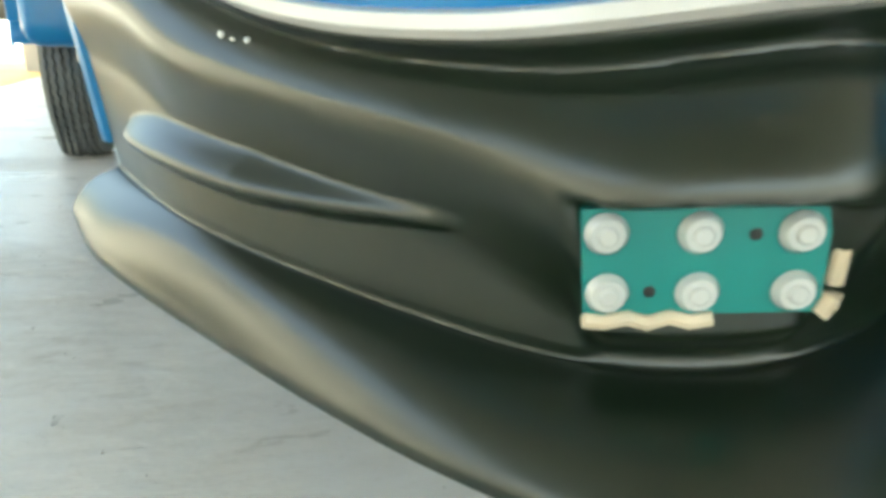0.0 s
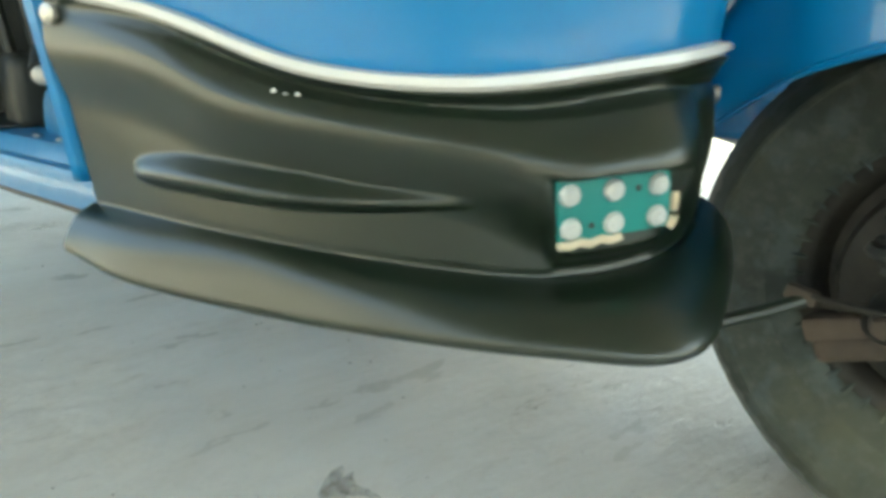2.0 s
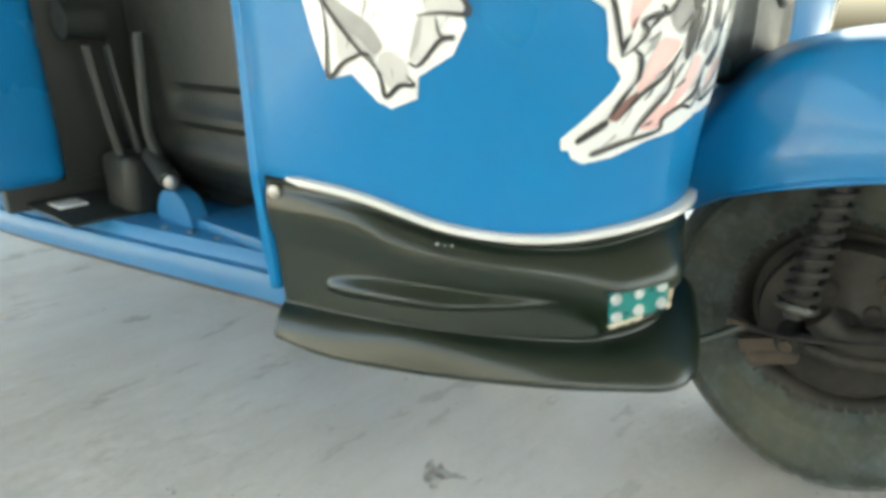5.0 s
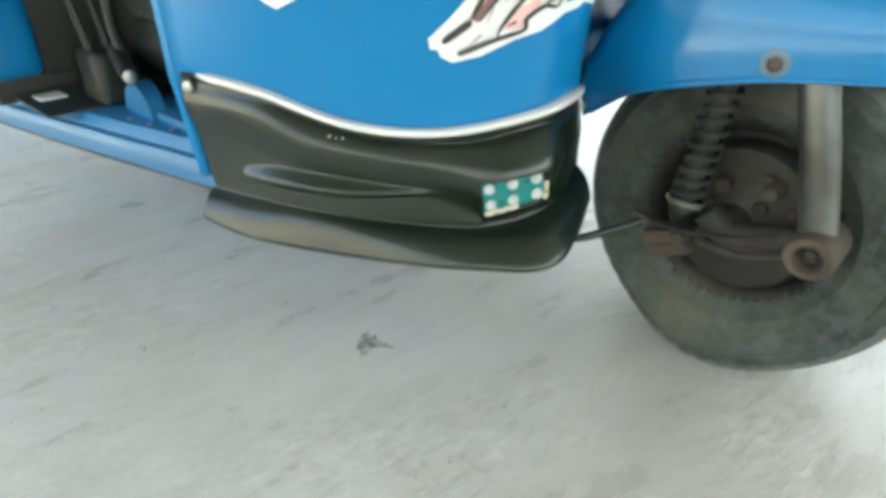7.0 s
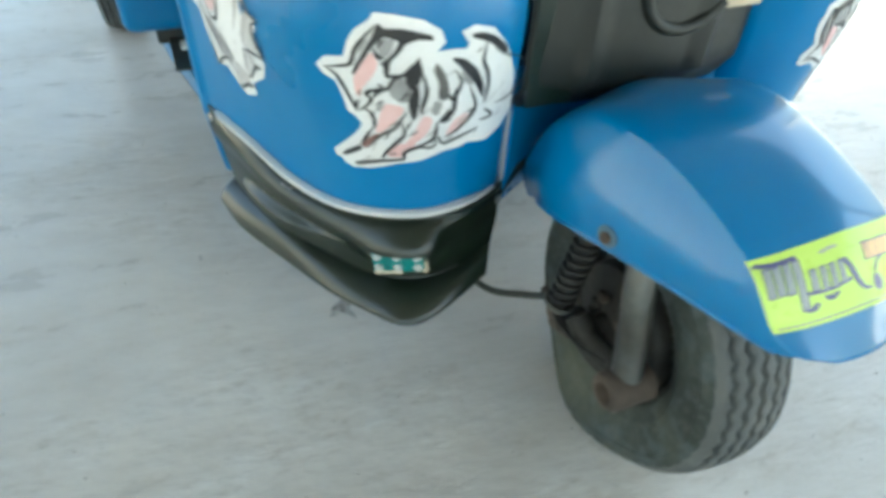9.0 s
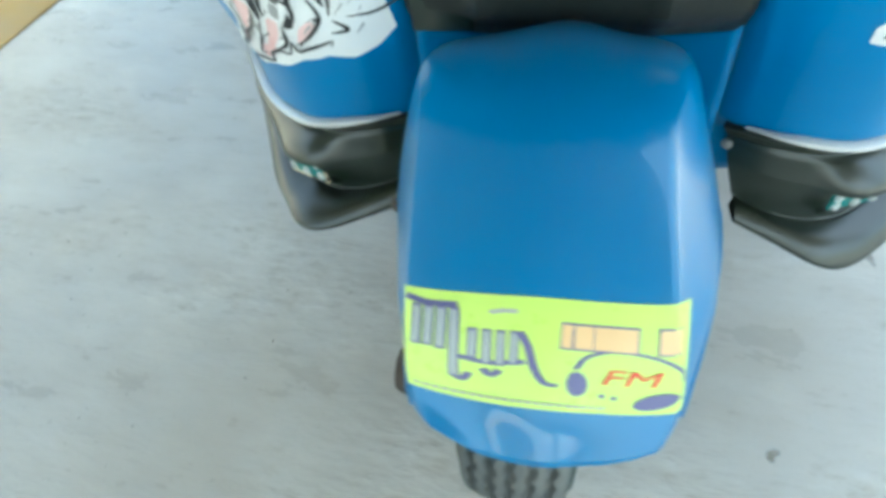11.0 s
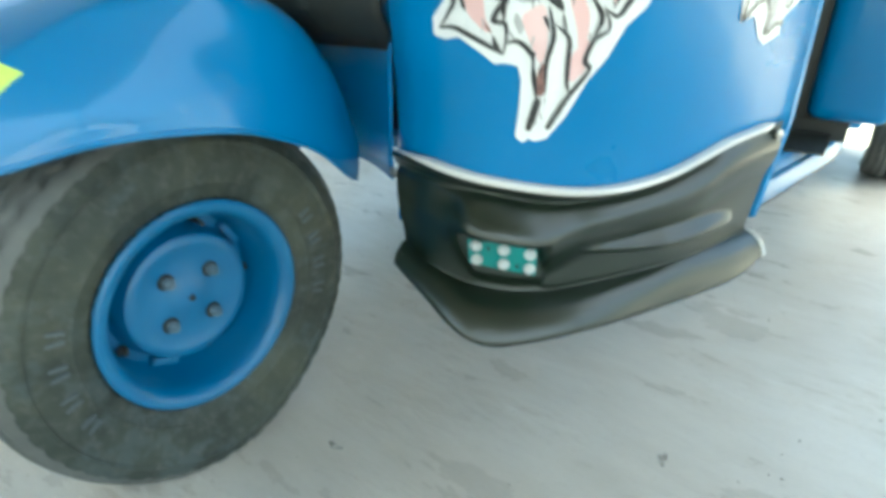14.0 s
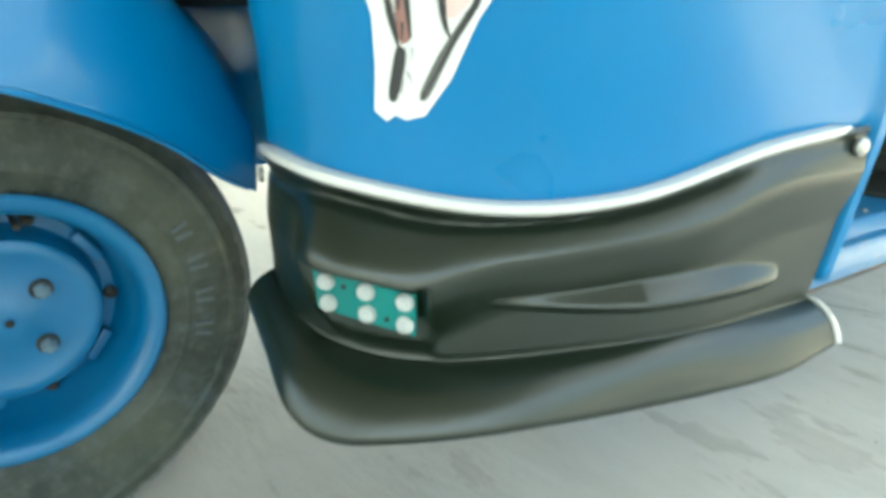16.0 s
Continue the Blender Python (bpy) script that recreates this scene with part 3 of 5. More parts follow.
SHOULDER_RIGHT = [(-0.075, -0.283, 0.486), (-0.105, -0.246, 0.506), (-0.113, -0.183, 0.565), (-0.126, -0.055, 0.610), (-0.142, 0.045, 0.616), (-0.147, 0.125, 0.588), (-0.146, 0.19, 0.525), (-0.136, 0.245, 0.44)]
EDGE_LEFT = [(0.106, -0.268, 0.485), (0.126, -0.215, 0.492), (0.150, -0.125, 0.505), (0.166, -0.01, 0.495), (0.160, 0.075, 0.466), (0.148, 0.135, 0.435), (0.131, 0.19, 0.395), (0.108, 0.240, 0.367)]
EDGE_RIGHT = [(-0.086, -0.277, 0.483), (-0.112, -0.236, 0.486), (-0.138, -0.13, 0.478), (-0.168, -0.02, 0.470), (-0.180, 0.07, 0.452), (-0.170, 0.14, 0.430), (-0.145, 0.185, 0.405), (-0.122, 0.245, 0.363)]


def fender_grid(n=80):
    c, sl, sr, el, er = (spline(k, n) for k in (FENDER_CREST, SHOULDER_LEFT, SHOULDER_RIGHT, EDGE_LEFT, EDGE_RIGHT))
    rise = np.array([0, 0, 0.004])
    rows = []
    for i in range(n):
        lift = rise * min(1, i / 16)
        sag = np.array([0, 0, 0.008 * (1 - min(1, i / 14))])
        ml, mr = c[i] * 0.55 + sl[i] * 0.45 + lift, c[i] * 0.55 + sr[i] * 0.45 + lift - sag
        ll = sl[i] * 0.42 + el[i] * 0.58 + (el[i] - c[i]) * (0.07 * min(1, np.linalg.norm(sl[i] - el[i]) / 0.10) ** 2, 0, 0)
        lr = sr[i] * 0.42 + er[i] * 0.58 + (er[i] - c[i]) * (0.07 * min(1, np.linalg.norm(sr[i] - er[i]) / 0.10) ** 2, 0, 0)
        across = np.array([er[i], lr, sr[i], mr, c[i], ml, sl[i], ll, el[i]])
        whole = spline(across, 8 * 8 + 1)
        folded = np.vstack([spline(across[:3], 17), spline(across[2:7], 33)[1:], spline(across[6:], 17)[1:]])
        crisp = 0.78 * (1 - step(i / (n - 1), 0.45, 0.68))
        rows.append((1 - crisp) * whole + crisp * folded)
    rows = np.stack(rows)
    # rounded corners at the tip
    along, first = np.arange(n), rows[0, :, 0] - rows[0, 32, 0]
    for j in range(65):
        out = first[j] / first[0 if j < 32 else 64]
        cut = 7.0 * (1 - math.sqrt(1 - min(1, max(0, (out - 0.45) / 0.55)) ** 2))
        at = along + cut * np.clip(1 - along / 20, 0, 1) ** 2
        rows[:, j] = np.stack([np.interp(at, along, rows[:, j, k]) for k in range(3)], -1)
    return rows


FENDER = fender_grid()


def on_fender(a, b, off=0.0):
    """A place on the fender: a along it (0 tip, 1 tail), b across (0 right edge, 1 left edge)."""
    n, m = FENDER.shape[:2]
    i, j = np.clip(a, 0, 1) * (n - 1), np.clip(b, 0, 1) * (m - 1)
    i0, j0 = np.minimum(np.floor(i).astype(int), n - 2), np.minimum(np.floor(j).astype(int), m - 2)
    f, g = (i - i0)[..., None], (j - j0)[..., None]
    p = FENDER[i0, j0] * (1 - f) * (1 - g) + FENDER[i0 + 1, j0] * f * (1 - g) + FENDER[i0, j0 + 1] * (1 - f) * g + FENDER[i0 + 1, j0 + 1] * f * g
    du, dv = FENDER[i0 + 1, j0] - FENDER[i0, j0], FENDER[i0, j0 + 1] - FENDER[i0, j0]
    nn = np.cross(dv, du)
    nn /= np.linalg.norm(nn, axis=-1, keepdims=True) + 1e-12
    nn *= np.sign((nn * (p - np.array([0, 0.02, 0.40]))).sum(-1, keepdims=True))
    return p + nn * off


def tyre_mesh(tread, radius=0.255, half=0.062, inner=0.141, wide=1.10, shift=-0.007):
    """The ribbed tread of a tyre, with zigzag grooves, or its bulging walls; its axle is x."""
    n = 288
    side = [(-0.046, inner), (-0.052, inner + 0.006), (-0.0575, inner + 0.022), (-0.0600, inner + 0.025), (-0.0600, inner + 0.028), (-0.0592, inner + 0.031), (-half - 0.002, inner + 0.055), (-half, inner + 0.072), (-half - 0.0022, inner + 0.075), (-half - 0.0022, inner + 0.079), (-half + 0.001, inner + 0.082), (-0.0575, radius - 0.019), (-0.0525, radius - 0.0105)]
    x = np.linspace(-0.0485, 0.0485, 71)
    crown = radius - 0.008 * (np.abs(x) / 0.0485) ** 2.4
    prof = side + list(zip(x, crown)) + [(-a, b) for a, b in side[::-1]]
    prof = np.array(prof)
    rows = []
    for k in range(n):
        a = 2 * np.pi * k / n
        r = prof[:, 1].copy()
        zig = 0.0030 * (2 * abs(((k / 6.0) % 1) * 2 - 1) - 1)
        for x0 in (-0.0405, -0.0205, 0.0, 0.0205, 0.0405):
            gap = np.abs(prof[:, 0] - x0 - zig * (1 if x0 > 0 else -1))
            mask = (np.abs(prof[:, 0]) < 0.0487)
            r -= 0.0095 * (1 - step(gap, 0.0024, 0.0040)) * mask
        shoulder = (np.abs(prof[:, 0]) > 0.0520) & (prof[:, 1] > radius - 0.022)
        r -= 0.0022 * shoulder * ((k % 6) < 2)
        rows.append(np.stack([prof[:, 0] * wide + shift, r * np.sin(a), r * np.cos(a)], -1))
    g = np.stack(rows)
    under = np.maximum(-0.2445 - g[..., 2], 0)  # pressed flat on the floor, and swollen there
    g[..., 2] += under
    bulge = np.where(g[..., 0] < shift, 0.033, 0.016) if shift else 0.016
    g[..., 0] += np.sign(g[..., 0] - shift) * bulge * step(-g[..., 2], 0.13, 0.25) * np.exp(-((g[..., 1] / 0.14) ** 2))
    n_wall = len(side) - 2
    if tread:
        return grid(g[:, n_wall:-n_wall], close_u=True)
    return merged(grid(g[:, :n_wall + 1], close_u=True), grid(g[:, -n_wall - 1:], close_u=True))


def rim_profile():
    return [(0.046, 0.138), (0.051, 0.1435), (0.0555, 0.1430), (0.0578, 0.1395), (0.0572, 0.1330), (0.0530, 0.1265), (0.0450, 0.1220), (0.032, 0.1195), (0.018, 0.1180), (-0.012, 0.1155), (-0.024, 0.109),
            (-0.024, 0.097), (-0.016, 0.0915), (0.006, 0.0895), (0.0135, 0.087), (0.0165, 0.082), (0.0165, 0.074), (0.0145, 0.070), (0.0145, 0.026), (0.0165, 0.023), (0.0165, 0.006), (0.0185, 0.004), (0.0185, 1e-5)]


def wheel(vehicle, name, centre, turn, front):
    """Tyre and split steel rim; the dished face looks to +x before it is turned."""
    size = {} if front else {"wide": 1.0, "shift": 0.0}
    hub = part(name, tyre_mesh(False, **size), TYRE, vehicle, "dusty black tyre with zigzag tread grooves")
    part("tread", tyre_mesh(True, **size), TREAD, hub, "grey dusty ribbed tread")
    back = [(-0.046, 0.138), (-0.051, 0.1435), (-0.0545, 0.1425), (-0.054, 0.138), (-0.046, 0.128), (-0.027, 0.120), (-0.029, 0.06)]
    part("rim", revolve(rim_profile(), 96), RIM_PAINT, hub, "blue painted split steel rim")
    part("rim_back", revolve(back, 72), GREASY, hub, "oily inner rim")
    for k in range(4):
        a = radians(48 + 90 * k)
        p = Vector((0.0145, 0.0445 * math.sin(a), 0.0445 * math.cos(a)))
        ring = revolve([(0, 0.0112), (0.0015, 0.0112), (0.0025, 0.0100), (0.0025, 1e-5)], 18)
        nut = revolve([(0, 0.0082), (0.011, 0.0082), (0.0125, 0.0062), (0.0125, 0.0042), (0.018, 0.004), (0.019, 1e-5)], 6)
        part("washer", shifted(ring, Matrix.Translation(p)), GREASY, hub)
        part("wheel_nut", shifted(nut, Matrix.Translation(p)), NUT, hub, "half-painted worn wheel nut")
    for k in range(5):
        a = radians(20 + 72 * k)
        p = Vector((-0.023, 0.1035 * math.sin(a), 0.1035 * math.cos(a)))
        bolt = revolve([(0, 0.0075), (0.008, 0.0075), (0.009, 0.006), (0.009, 0.004), (0.015, 0.004), (0.015, 1e-5)], 6)
        part("rim_bolt", shifted(bolt, Matrix.Translation(p)), GREASY, hub)
        # raised web between bolts
        a2 = a + radians(36)
        web = block((-0.024, -0.020, -0.0062), (-0.009, 0.020, 0.0062), 0.004)
        part("rim_web", shifted(web, pose(0, 0.1035 * math.sin(a2), 0.1035 * math.cos(a2), rx=-math.degrees(a2))), RIM_PAINT, hub)
    # raised bars on the wall where the maker's mark stands, and small ones for the size
    for start in (244, 64):
        for k in range(4):
            for dx, tilt in ((-0.0062, 6), (0.0062, -6)):
                a = radians(start + k * 13)
                bar = block((-0.001, -0.0028, -0.0125), (0.0028, 0.0028, 0.0125), 0.0015)
                m = Matrix.Rotation(-a, 4, "X") @ pose(0.0603, dx, 0.187, rx=tilt)
                part("wall_mark", shifted(bar, m), WORN_RUBBER, hub)
    for k in range(9):
        a = radians(150 + k * 6.5)
        bar = block((-0.001, -0.0030, -0.0050), (0.0022, 0.0030, 0.0050), 0.001)
        part("size_mark", shifted(bar, Matrix.Rotation(-a, 4, "X") @ pose(0.0603, 0, 0.190)), WORN_RUBBER, hub)
    part("centre_pin", shifted(revolve([(0, 0.0042), (0.003, 0.0042), (0.0045, 0.0028), (0.0045, 1e-5)], 12), Matrix.Translation((0.0180, 0, 0))), GREASY, hub)
    part("valve", tube([(0.010, 0.02, 0.112), (0.022, 0.021, 0.106), (0.034, 0.021, 0.104)], 0.0035, 8), GREASY, hub)
    hub.matrix_world = Matrix.Translation(centre) @ turn
    return hub


def fender_part(vehicle):
    ob = thicken(part("front_fender", grid(FENDER), FENDER_PAINT, vehicle, "glossy blue front fender, lightly scuffed"), 0.004)
    # rolled edge
    for b in (0, -1):
        part("fender_edge", tube(FENDER[2:-2:2, b], 0.0028, 8), FENDER_PAINT, ob)
    # fixing bolt on the right flank
    p = Vector(on_fender(np.array(0.43), np.array(0.045)))
    q = Vector(on_fender(np.array(0.43), np.array(0.045), 0.01))
    disc_on(p, q - p, 0.0165, 0.003, "washer", NUT, ob, 24)
    disc_on(p + (q - p) * 0.3, q - p, 0.009, 0.007, "bolt_head", RUST, ob, 6)
    return ob


def centre_nose(vehicle):
    """Blue steering column cover between the panels, and the black cover above it."""
    xs = np.linspace(-0.195, 0.195, 31)
    rows = []
    for z in np.linspace(0.392, 0.62, 12):
        y = 0.285 - 0.07 * (np.abs(xs) / 0.195) ** 2 + 0.0 * z
        rows.append(np.stack([xs, y, np.full_like(xs, z)], -1))
    thicken(part("column_cover", grid(np.stack(rows)), PAINT, vehicle, "blue cover behind the fork"), 0.003)
    rows = []
    for z in np.linspace(0.562, 1.10, 26):
        k = step(z, 0.562, 0.61)
        y = 0.225 - 0.030 * k - 0.02 * np.cos(xs / 0.195 * np.pi / 2) + 0.02 * max(z - 0.62, 0)
        y = y - 0.012 * np.exp(-(((np.abs(xs) - 0.10) / 0.012) ** 2)) * k
        rows.append(np.stack([xs, y, np.full_like(xs, z)], -1))
    cover = thicken(part("nose_cover", grid(np.stack(rows)), DARK, vehicle, "dark grey plastic nose cover"), 0.006)
    part("cover_bar", block((0.105, 0.166, 0.694), (0.185, 0.180, 0.716), 0.004), FOAM, cover, "cream plastic bar")
    arc = np.linspace(math.pi * 1.0, math.pi * 1.85, 24)
    part("cover_moulding", tube(np.stack([0.045 + 0.075 * np.cos(arc), np.full(24, 0.172), 0.735 + 0.065 * np.sin(arc)], -1), 0.010, 10), DARK, cover, "raised curved moulding")
    part("cover_band", block((-0.190, 0.186, 0.572), (-0.112, 0.196, 1.0), 0.004), BLACK, cover, "black side band")
    part("steering_stem", tube([(0, 0.27, 0.600), (0, 0.13, 0.575)], 0.020, 16), GREASY, vehicle, "greasy steering stem")


def fork(vehicle):
    """Trailing link front suspension on the right side of the wheel."""
    f = part("fork_leg", tube([(-0.095, -0.03, 0.56), (-0.125, -0.055, 0.50), (-0.138, -0.078, 0.43), (-0.142, -0.096, 0.37), (-0.145, -0.116, 0.285), (-0.143, -0.118, 0.262)], 0.0225, 18, 30), ALLOY, vehicle, "worn alloy fork leg")
    part("link_hub", shifted(revolve([(0.012, 1e-5), (0.012, 0.014), (-0.020, 0.016), (-0.024, 0.019), (-0.022, 0.027), (-0.014, 0.031), (0.05, 0.031), (0.05, 1e-5)], 28), pose(-0.160, -0.118, 0.272)), RUST, f, "rusty link pivot")
    part("pivot_nut", shifted(revolve([(-0.012, 1e-5), (-0.012, 0.008), (0, 0.009), (0, 1e-5)], 6), pose(-0.158, -0.118, 0.272)), GREASY, f)
    part("link_arm", tube([(-0.125, -0.118, 0.272), (-0.13, -0.07, 0.262), (-0.13, -0.01, 0.25), (-0.135, 0.025, 0.275)], 0.021, 12, 14), GREASY, f, "oily trailing link arm")
    # damper with its coil
    top, low = np.array((-0.138, 0.026, 0.500)), np.array((-0.160, 0.050, 0.282))
    part("damper", tube([top, low], 0.0135, 14), GREASY, f, "dark damper body")
    k = np.linspace(0, 1, 160)
    axis = (low - top) / np.linalg.norm(low - top)
    a = np.cross(axis, (0, 1, 0))
    a /= np.linalg.norm(a)
    b = np.cross(axis, a)
    turns = 12 * 2 * np.pi * k
    coil = top + np.outer(k * 0.93, low - top) + 0.0185 * (np.outer(np.cos(turns), a) + np.outer(np.sin(turns), b))
    part("coil_spring", tube(coil, 0.0046, 8), GRIMY, f, "grimy coil spring")
    m = Vector(axis).to_track_quat("Z", "Y").to_matrix().to_4x4()
    m.translation = Vector(low) - Vector(axis) * 0.012
    part("spring_seat", shifted(revolve([(-0.004, 0.025), (0.002, 0.027), (0.006, 0.024), (0.008, 0.012), (0.018, 0.011), (0.018, 1e-5)], 28, "z"), m), ALLOY, f, "dull spring seat")
    # brake plate behind
    part("brake_plate", shifted(revolve([(0.02, 0.112), (-0.012, 0.112), (-0.020, 0.106), (-0.026, 0.07), (-0.034, 0.05), (-0.040, 0.03), (-0.058, 0.026), (-0.060, 1e-5)], 64), pose(-0.052, 0, 0.247, rz=-3.9)), GREASY, f, "oily brake plate")
    part("brake_arm", tube([(-0.120, 0.108, 0.226), (-0.128, 0.05, 0.236), (-0.138, -0.02, 0.256), (-0.132, -0.06, 0.268)], 0.005, 8, 12), GREASY, f, "thin oily brake lever")
    part("cable_bracket", shifted(block((-0.012, -0.028, -0.012), (0.012, 0.028, 0.012), 0.006), pose(-0.120, 0.088, 0.208, rx=-20)), RUST, f, "rusty cable bracket")
    rng = random.Random(4)
    for i in range(9):
        aa = rng.uniform(0, 6.28)
        rr = rng.uniform(0.04, 0.09)
        disc_on(Vector((-0.080 - rng.uniform(0, 0.01), rr * math.sin(aa), 0.247 + rr * math.cos(aa))), (-1, 0.07, 0), rng.uniform(0.006, 0.013), 0.012, "plate_bolt", RUST if i % 3 else GREASY, f, 8)
    part("brake_cable", tube([(-0.128, 0.125, 0.234), (-0.150, 0.06, 0.240), (-0.158, -0.02, 0.258), (-0.150, -0.07, 0.272)], 0.0032, 8, 14), GREASY, f, "thin oily cable")
    part("cable_clamp", shifted(block((-0.006, -0.014, -0.007), (0.006, 0.014, 0.007), 0.003), pose(-0.130, 0.120, 0.233, rx=8)), RUST, f, "rusty cable clamp")
    part("axle_boss", shifted(revolve([(-0.014, 1e-5), (-0.014, 0.013), (-0.006, 0.019), (0.03, 0.022), (0.03, 1e-5)], 20), pose(-0.130, 0.052, 0.228)), GREASY, f, "oily axle boss")
    part("axle_nut", shifted(revolve([(-0.010, 1e-5), (-0.010, 0.009), (0, 0.010), (0, 1e-5)], 6), pose(-0.144, 0.052, 0.228)), RUST, f)
    part("anchor_arm", tube([(-0.125, 0.052, 0.228), (-0.130, -0.02, 0.222), (-0.135, -0.09, 0.245)], 0.010, 10, 10), GREASY, f, "oily anchor arm")
    part("grease_cap", shifted(revolve([(-0.010, 1e-5), (-0.009, 0.008), (0, 0.011), (0.02, 0.011), (0.02, 1e-5)], 16), pose(-0.112, -0.045, 0.315)), RUST, f, "dusty cap")
    part("mud_crust", shifted(block((-0.010, -0.034, -0.012), (0.010, 0.034, 0.012), 0.009, 3), pose(-0.124, 0.070, 0.196, rx=-24)), RUST, f, "dried brown mud")
    # brake hose from the body to the plate
    part("brake_hose", tube([(-0.20, 0.34, 0.25), (-0.225, 0.27, 0.203), (-0.205, 0.20, 0.196), (-0.160, 0.15, 0.212), (-0.128, 0.115, 0.230)], 0.0068, 10, 30), BLACK, vehicle, "black rubber brake hose")
    # stay under the column
    part("body_stay", tube([(-0.205, 0.215, 0.40), (-0.16, 0.235, 0.43), (-0.10, 0.26, 0.44)], 0.008, 8, 10), BLACK, vehicle, "short black stay")


def cabin(vehicle):
    """Floor pan, sills, driver's bench front, door posts and the dark things round the pedals."""
    for side in (-1, 1):
        edge = np.array([(0.585, 0.555), (0.60, 0.64), (0.655, 0.90), (0.715, 1.20), (0.735, 1.36)])
        edge = spline(np.column_stack([edge, np.zeros(5)]), 24)
        prof = [(-0.10, 0.300), (-0.03, 0.300), (-0.022, 0.292), (-0.016, 0.282), (-0.004, 0.280), (0.0, 0.274), (0.0, 0.240), (-0.006, 0.236), (-0.10, 0.236)]
        rows = np.stack([np.stack([edge[:, 0] + o, edge[:, 1], np.full(24, z)], -1) for o, z in prof], 1)
        sill = part("sill", grid(mirrored(rows, side), close_v=True, caps=True), SCUFFED, vehicle, "blue step edge, chipped along the bottom")
        part("sill_lip", tube(mirrored(np.column_stack([edge[:, 0] - 0.004, edge[:, 1], np.full(24, 0.237)]), side), 0.0045, 8), RUST, sill, "bare rusty bottom edge")
        for y in (0.74, 0.80, 0.86):
            disc_on(Vector((side * (0.575 + 0.2 * (y - 0.74)), y, 0.300)), (0, 0, 1), 0.006, 0.003, "floor_rivet", STEEL, sill, 10)
        # bench side, grab rail and rear side
        rail = part("grab_rail", tube(mirrored([(0.778, 1.56, 0.30), (0.780, 1.54, 0.62), (0.775, 1.515, 1.05)], side), 0.012, 10, 10), STEEL, vehicle, "dull steel grab rail")
        part("rear_side", block(*sorted_box((side * 0.70, 1.60, 0.245), (side * 0.765, 2.95, 1.10)), 0.015, 3), PAINT, vehicle, "blue rear side panel")
        ear = block(*sorted_box((side * 0.640, 1.105, 0.345), (side * 0.808, 1.60, 1.10)), 0.034, 5)
        part("bench_side", ear, PAINT, vehicle, "blue rounded bench side")
    part("floor_pan", block((-0.575, 0.60, 0.262), (0.575, 1.52, 0.290), 0.004), SCUFFED, vehicle, "blue cabin floor, scuffed")
    part("bench_front", block((-0.645, 1.125, 0.345), (0.645, 1.16, 0.86), 0.008), DARK, vehicle, "dark bench front")
    part("floor_mat", block((-0.705, 0.97, 0.3005), (0.705, 1.178, 0.305), 0.002), DARK, vehicle, "black rubber mat")
    part("bench_kick", block((-0.735, 1.175, 0.291), (0.735, 1.20, 0.350), 0.004), DARK, vehicle, "black kick strip")
    part("seat_cushion", block((-0.65, 1.10, 0.862), (0.65, 1.58, 0.98), 0.03, 4), DARK, vehicle, "black seat cushion")
    part("bulkhead", block((-0.69, 2.92, 0.245), (0.69, 2.96, 1.10), 0.005), PAINT, vehicle)
    # black cover over the pedals, with pressed ribs
    for side in (-1, 1):
        ys = np.linspace(0, 1, 30)
        rows = []
        for z in np.linspace(0.335, 1.08, 60):
            x = 0.50 - 0.05 * (1 - step(z, 0.335, 0.40)) + 0.02 * np.sin(ys * np.pi)
            y = 0.58 + 0.50 * ys
            for z0 in (0.424, 0.486):
                slot = step(z, z0 - 0.006, z0 + 0.004) * (1 - step(z, z0 + 0.026, z0 + 0.032)) * (1 - step(y + (z - z0) * 0.9, 0.93, 0.96))
                x = x - 0.014 * slot
            rows.append(np.stack([side * x, y, np.full_like(y, z)], -1))
        ob = thicken(part("pedal_cover", grid(np.stack(rows)), DARK, vehicle, "black plastic cover with pressed slots"), 0.004)
        part("cover_back", block(*sorted_box((side * 0.16, 1.06, 0.335), (side * 0.50, 1.085, 1.08)), 0.01), DARK, ob)
        part("cover_foot", block(*sorted_box((side * 0.18, 0.60, 0.291), (side * 0.44, 1.07, 0.335)), 0.01), DARK, ob)
    part("pedal_arm", tube([(-0.53, 0.98, 0.60), (-0.55, 0.96, 0.45), (-0.56, 0.90, 0.385)], 0.011, 8, 8), DARK, vehicle, "black pedal arm")
    part("pedal_rubber", tube([(-0.555, 0.955, 0.400), (-0.585, 0.845, 0.376)], 0.017, 14), DARK, vehicle, "ribbed black pedal rubber")
    part("pedal_tip", shifted(revolve([(0, 0.012), (0.004, 0.012), (0.006, 0.008), (0.006, 1e-5)], 16), pose(-0.586, 0.842, 0.3755, rz=255)), STEEL, vehicle)
    guard = revolve([(-0.03, 1e-5), (-0.03, 0.055), (0.0, 0.058), (0.0, 1e-5)], 40)
    for vert in guard.verts:
        vert.co.z = max(vert.co.z, -0.012)
    part("pedal_guard", shifted(guard, pose(-0.545, 0.87, 0.302)), SCUFFED, vehicle, "blue half-round pedal guard")
    part("pedal_box", block((-0.60, 0.965, 0.291), (-0.51, 1.07, 0.40), 0.02, 3), DARK, vehicle, "greasy pedal linkage housing")
    part("lever_hub", shifted(revolve([(-0.035, 1e-5), (-0.035, 0.030), (0.03, 0.035), (0.03, 1e-5)], 24), pose(-0.59, 1.06, 0.62)), DARK, vehicle, "dark lever hub")
    for dx in (0.0, 0.035):
        part("lever_rod", tube([(-0.60 + dx, 1.03, 0.58), (-0.595 + dx, 1.02, 0.50), (-0.585 + dx, 1.01, 0.40)], 0.009, 8, 8), DARK, vehicle, "dark lever rod")
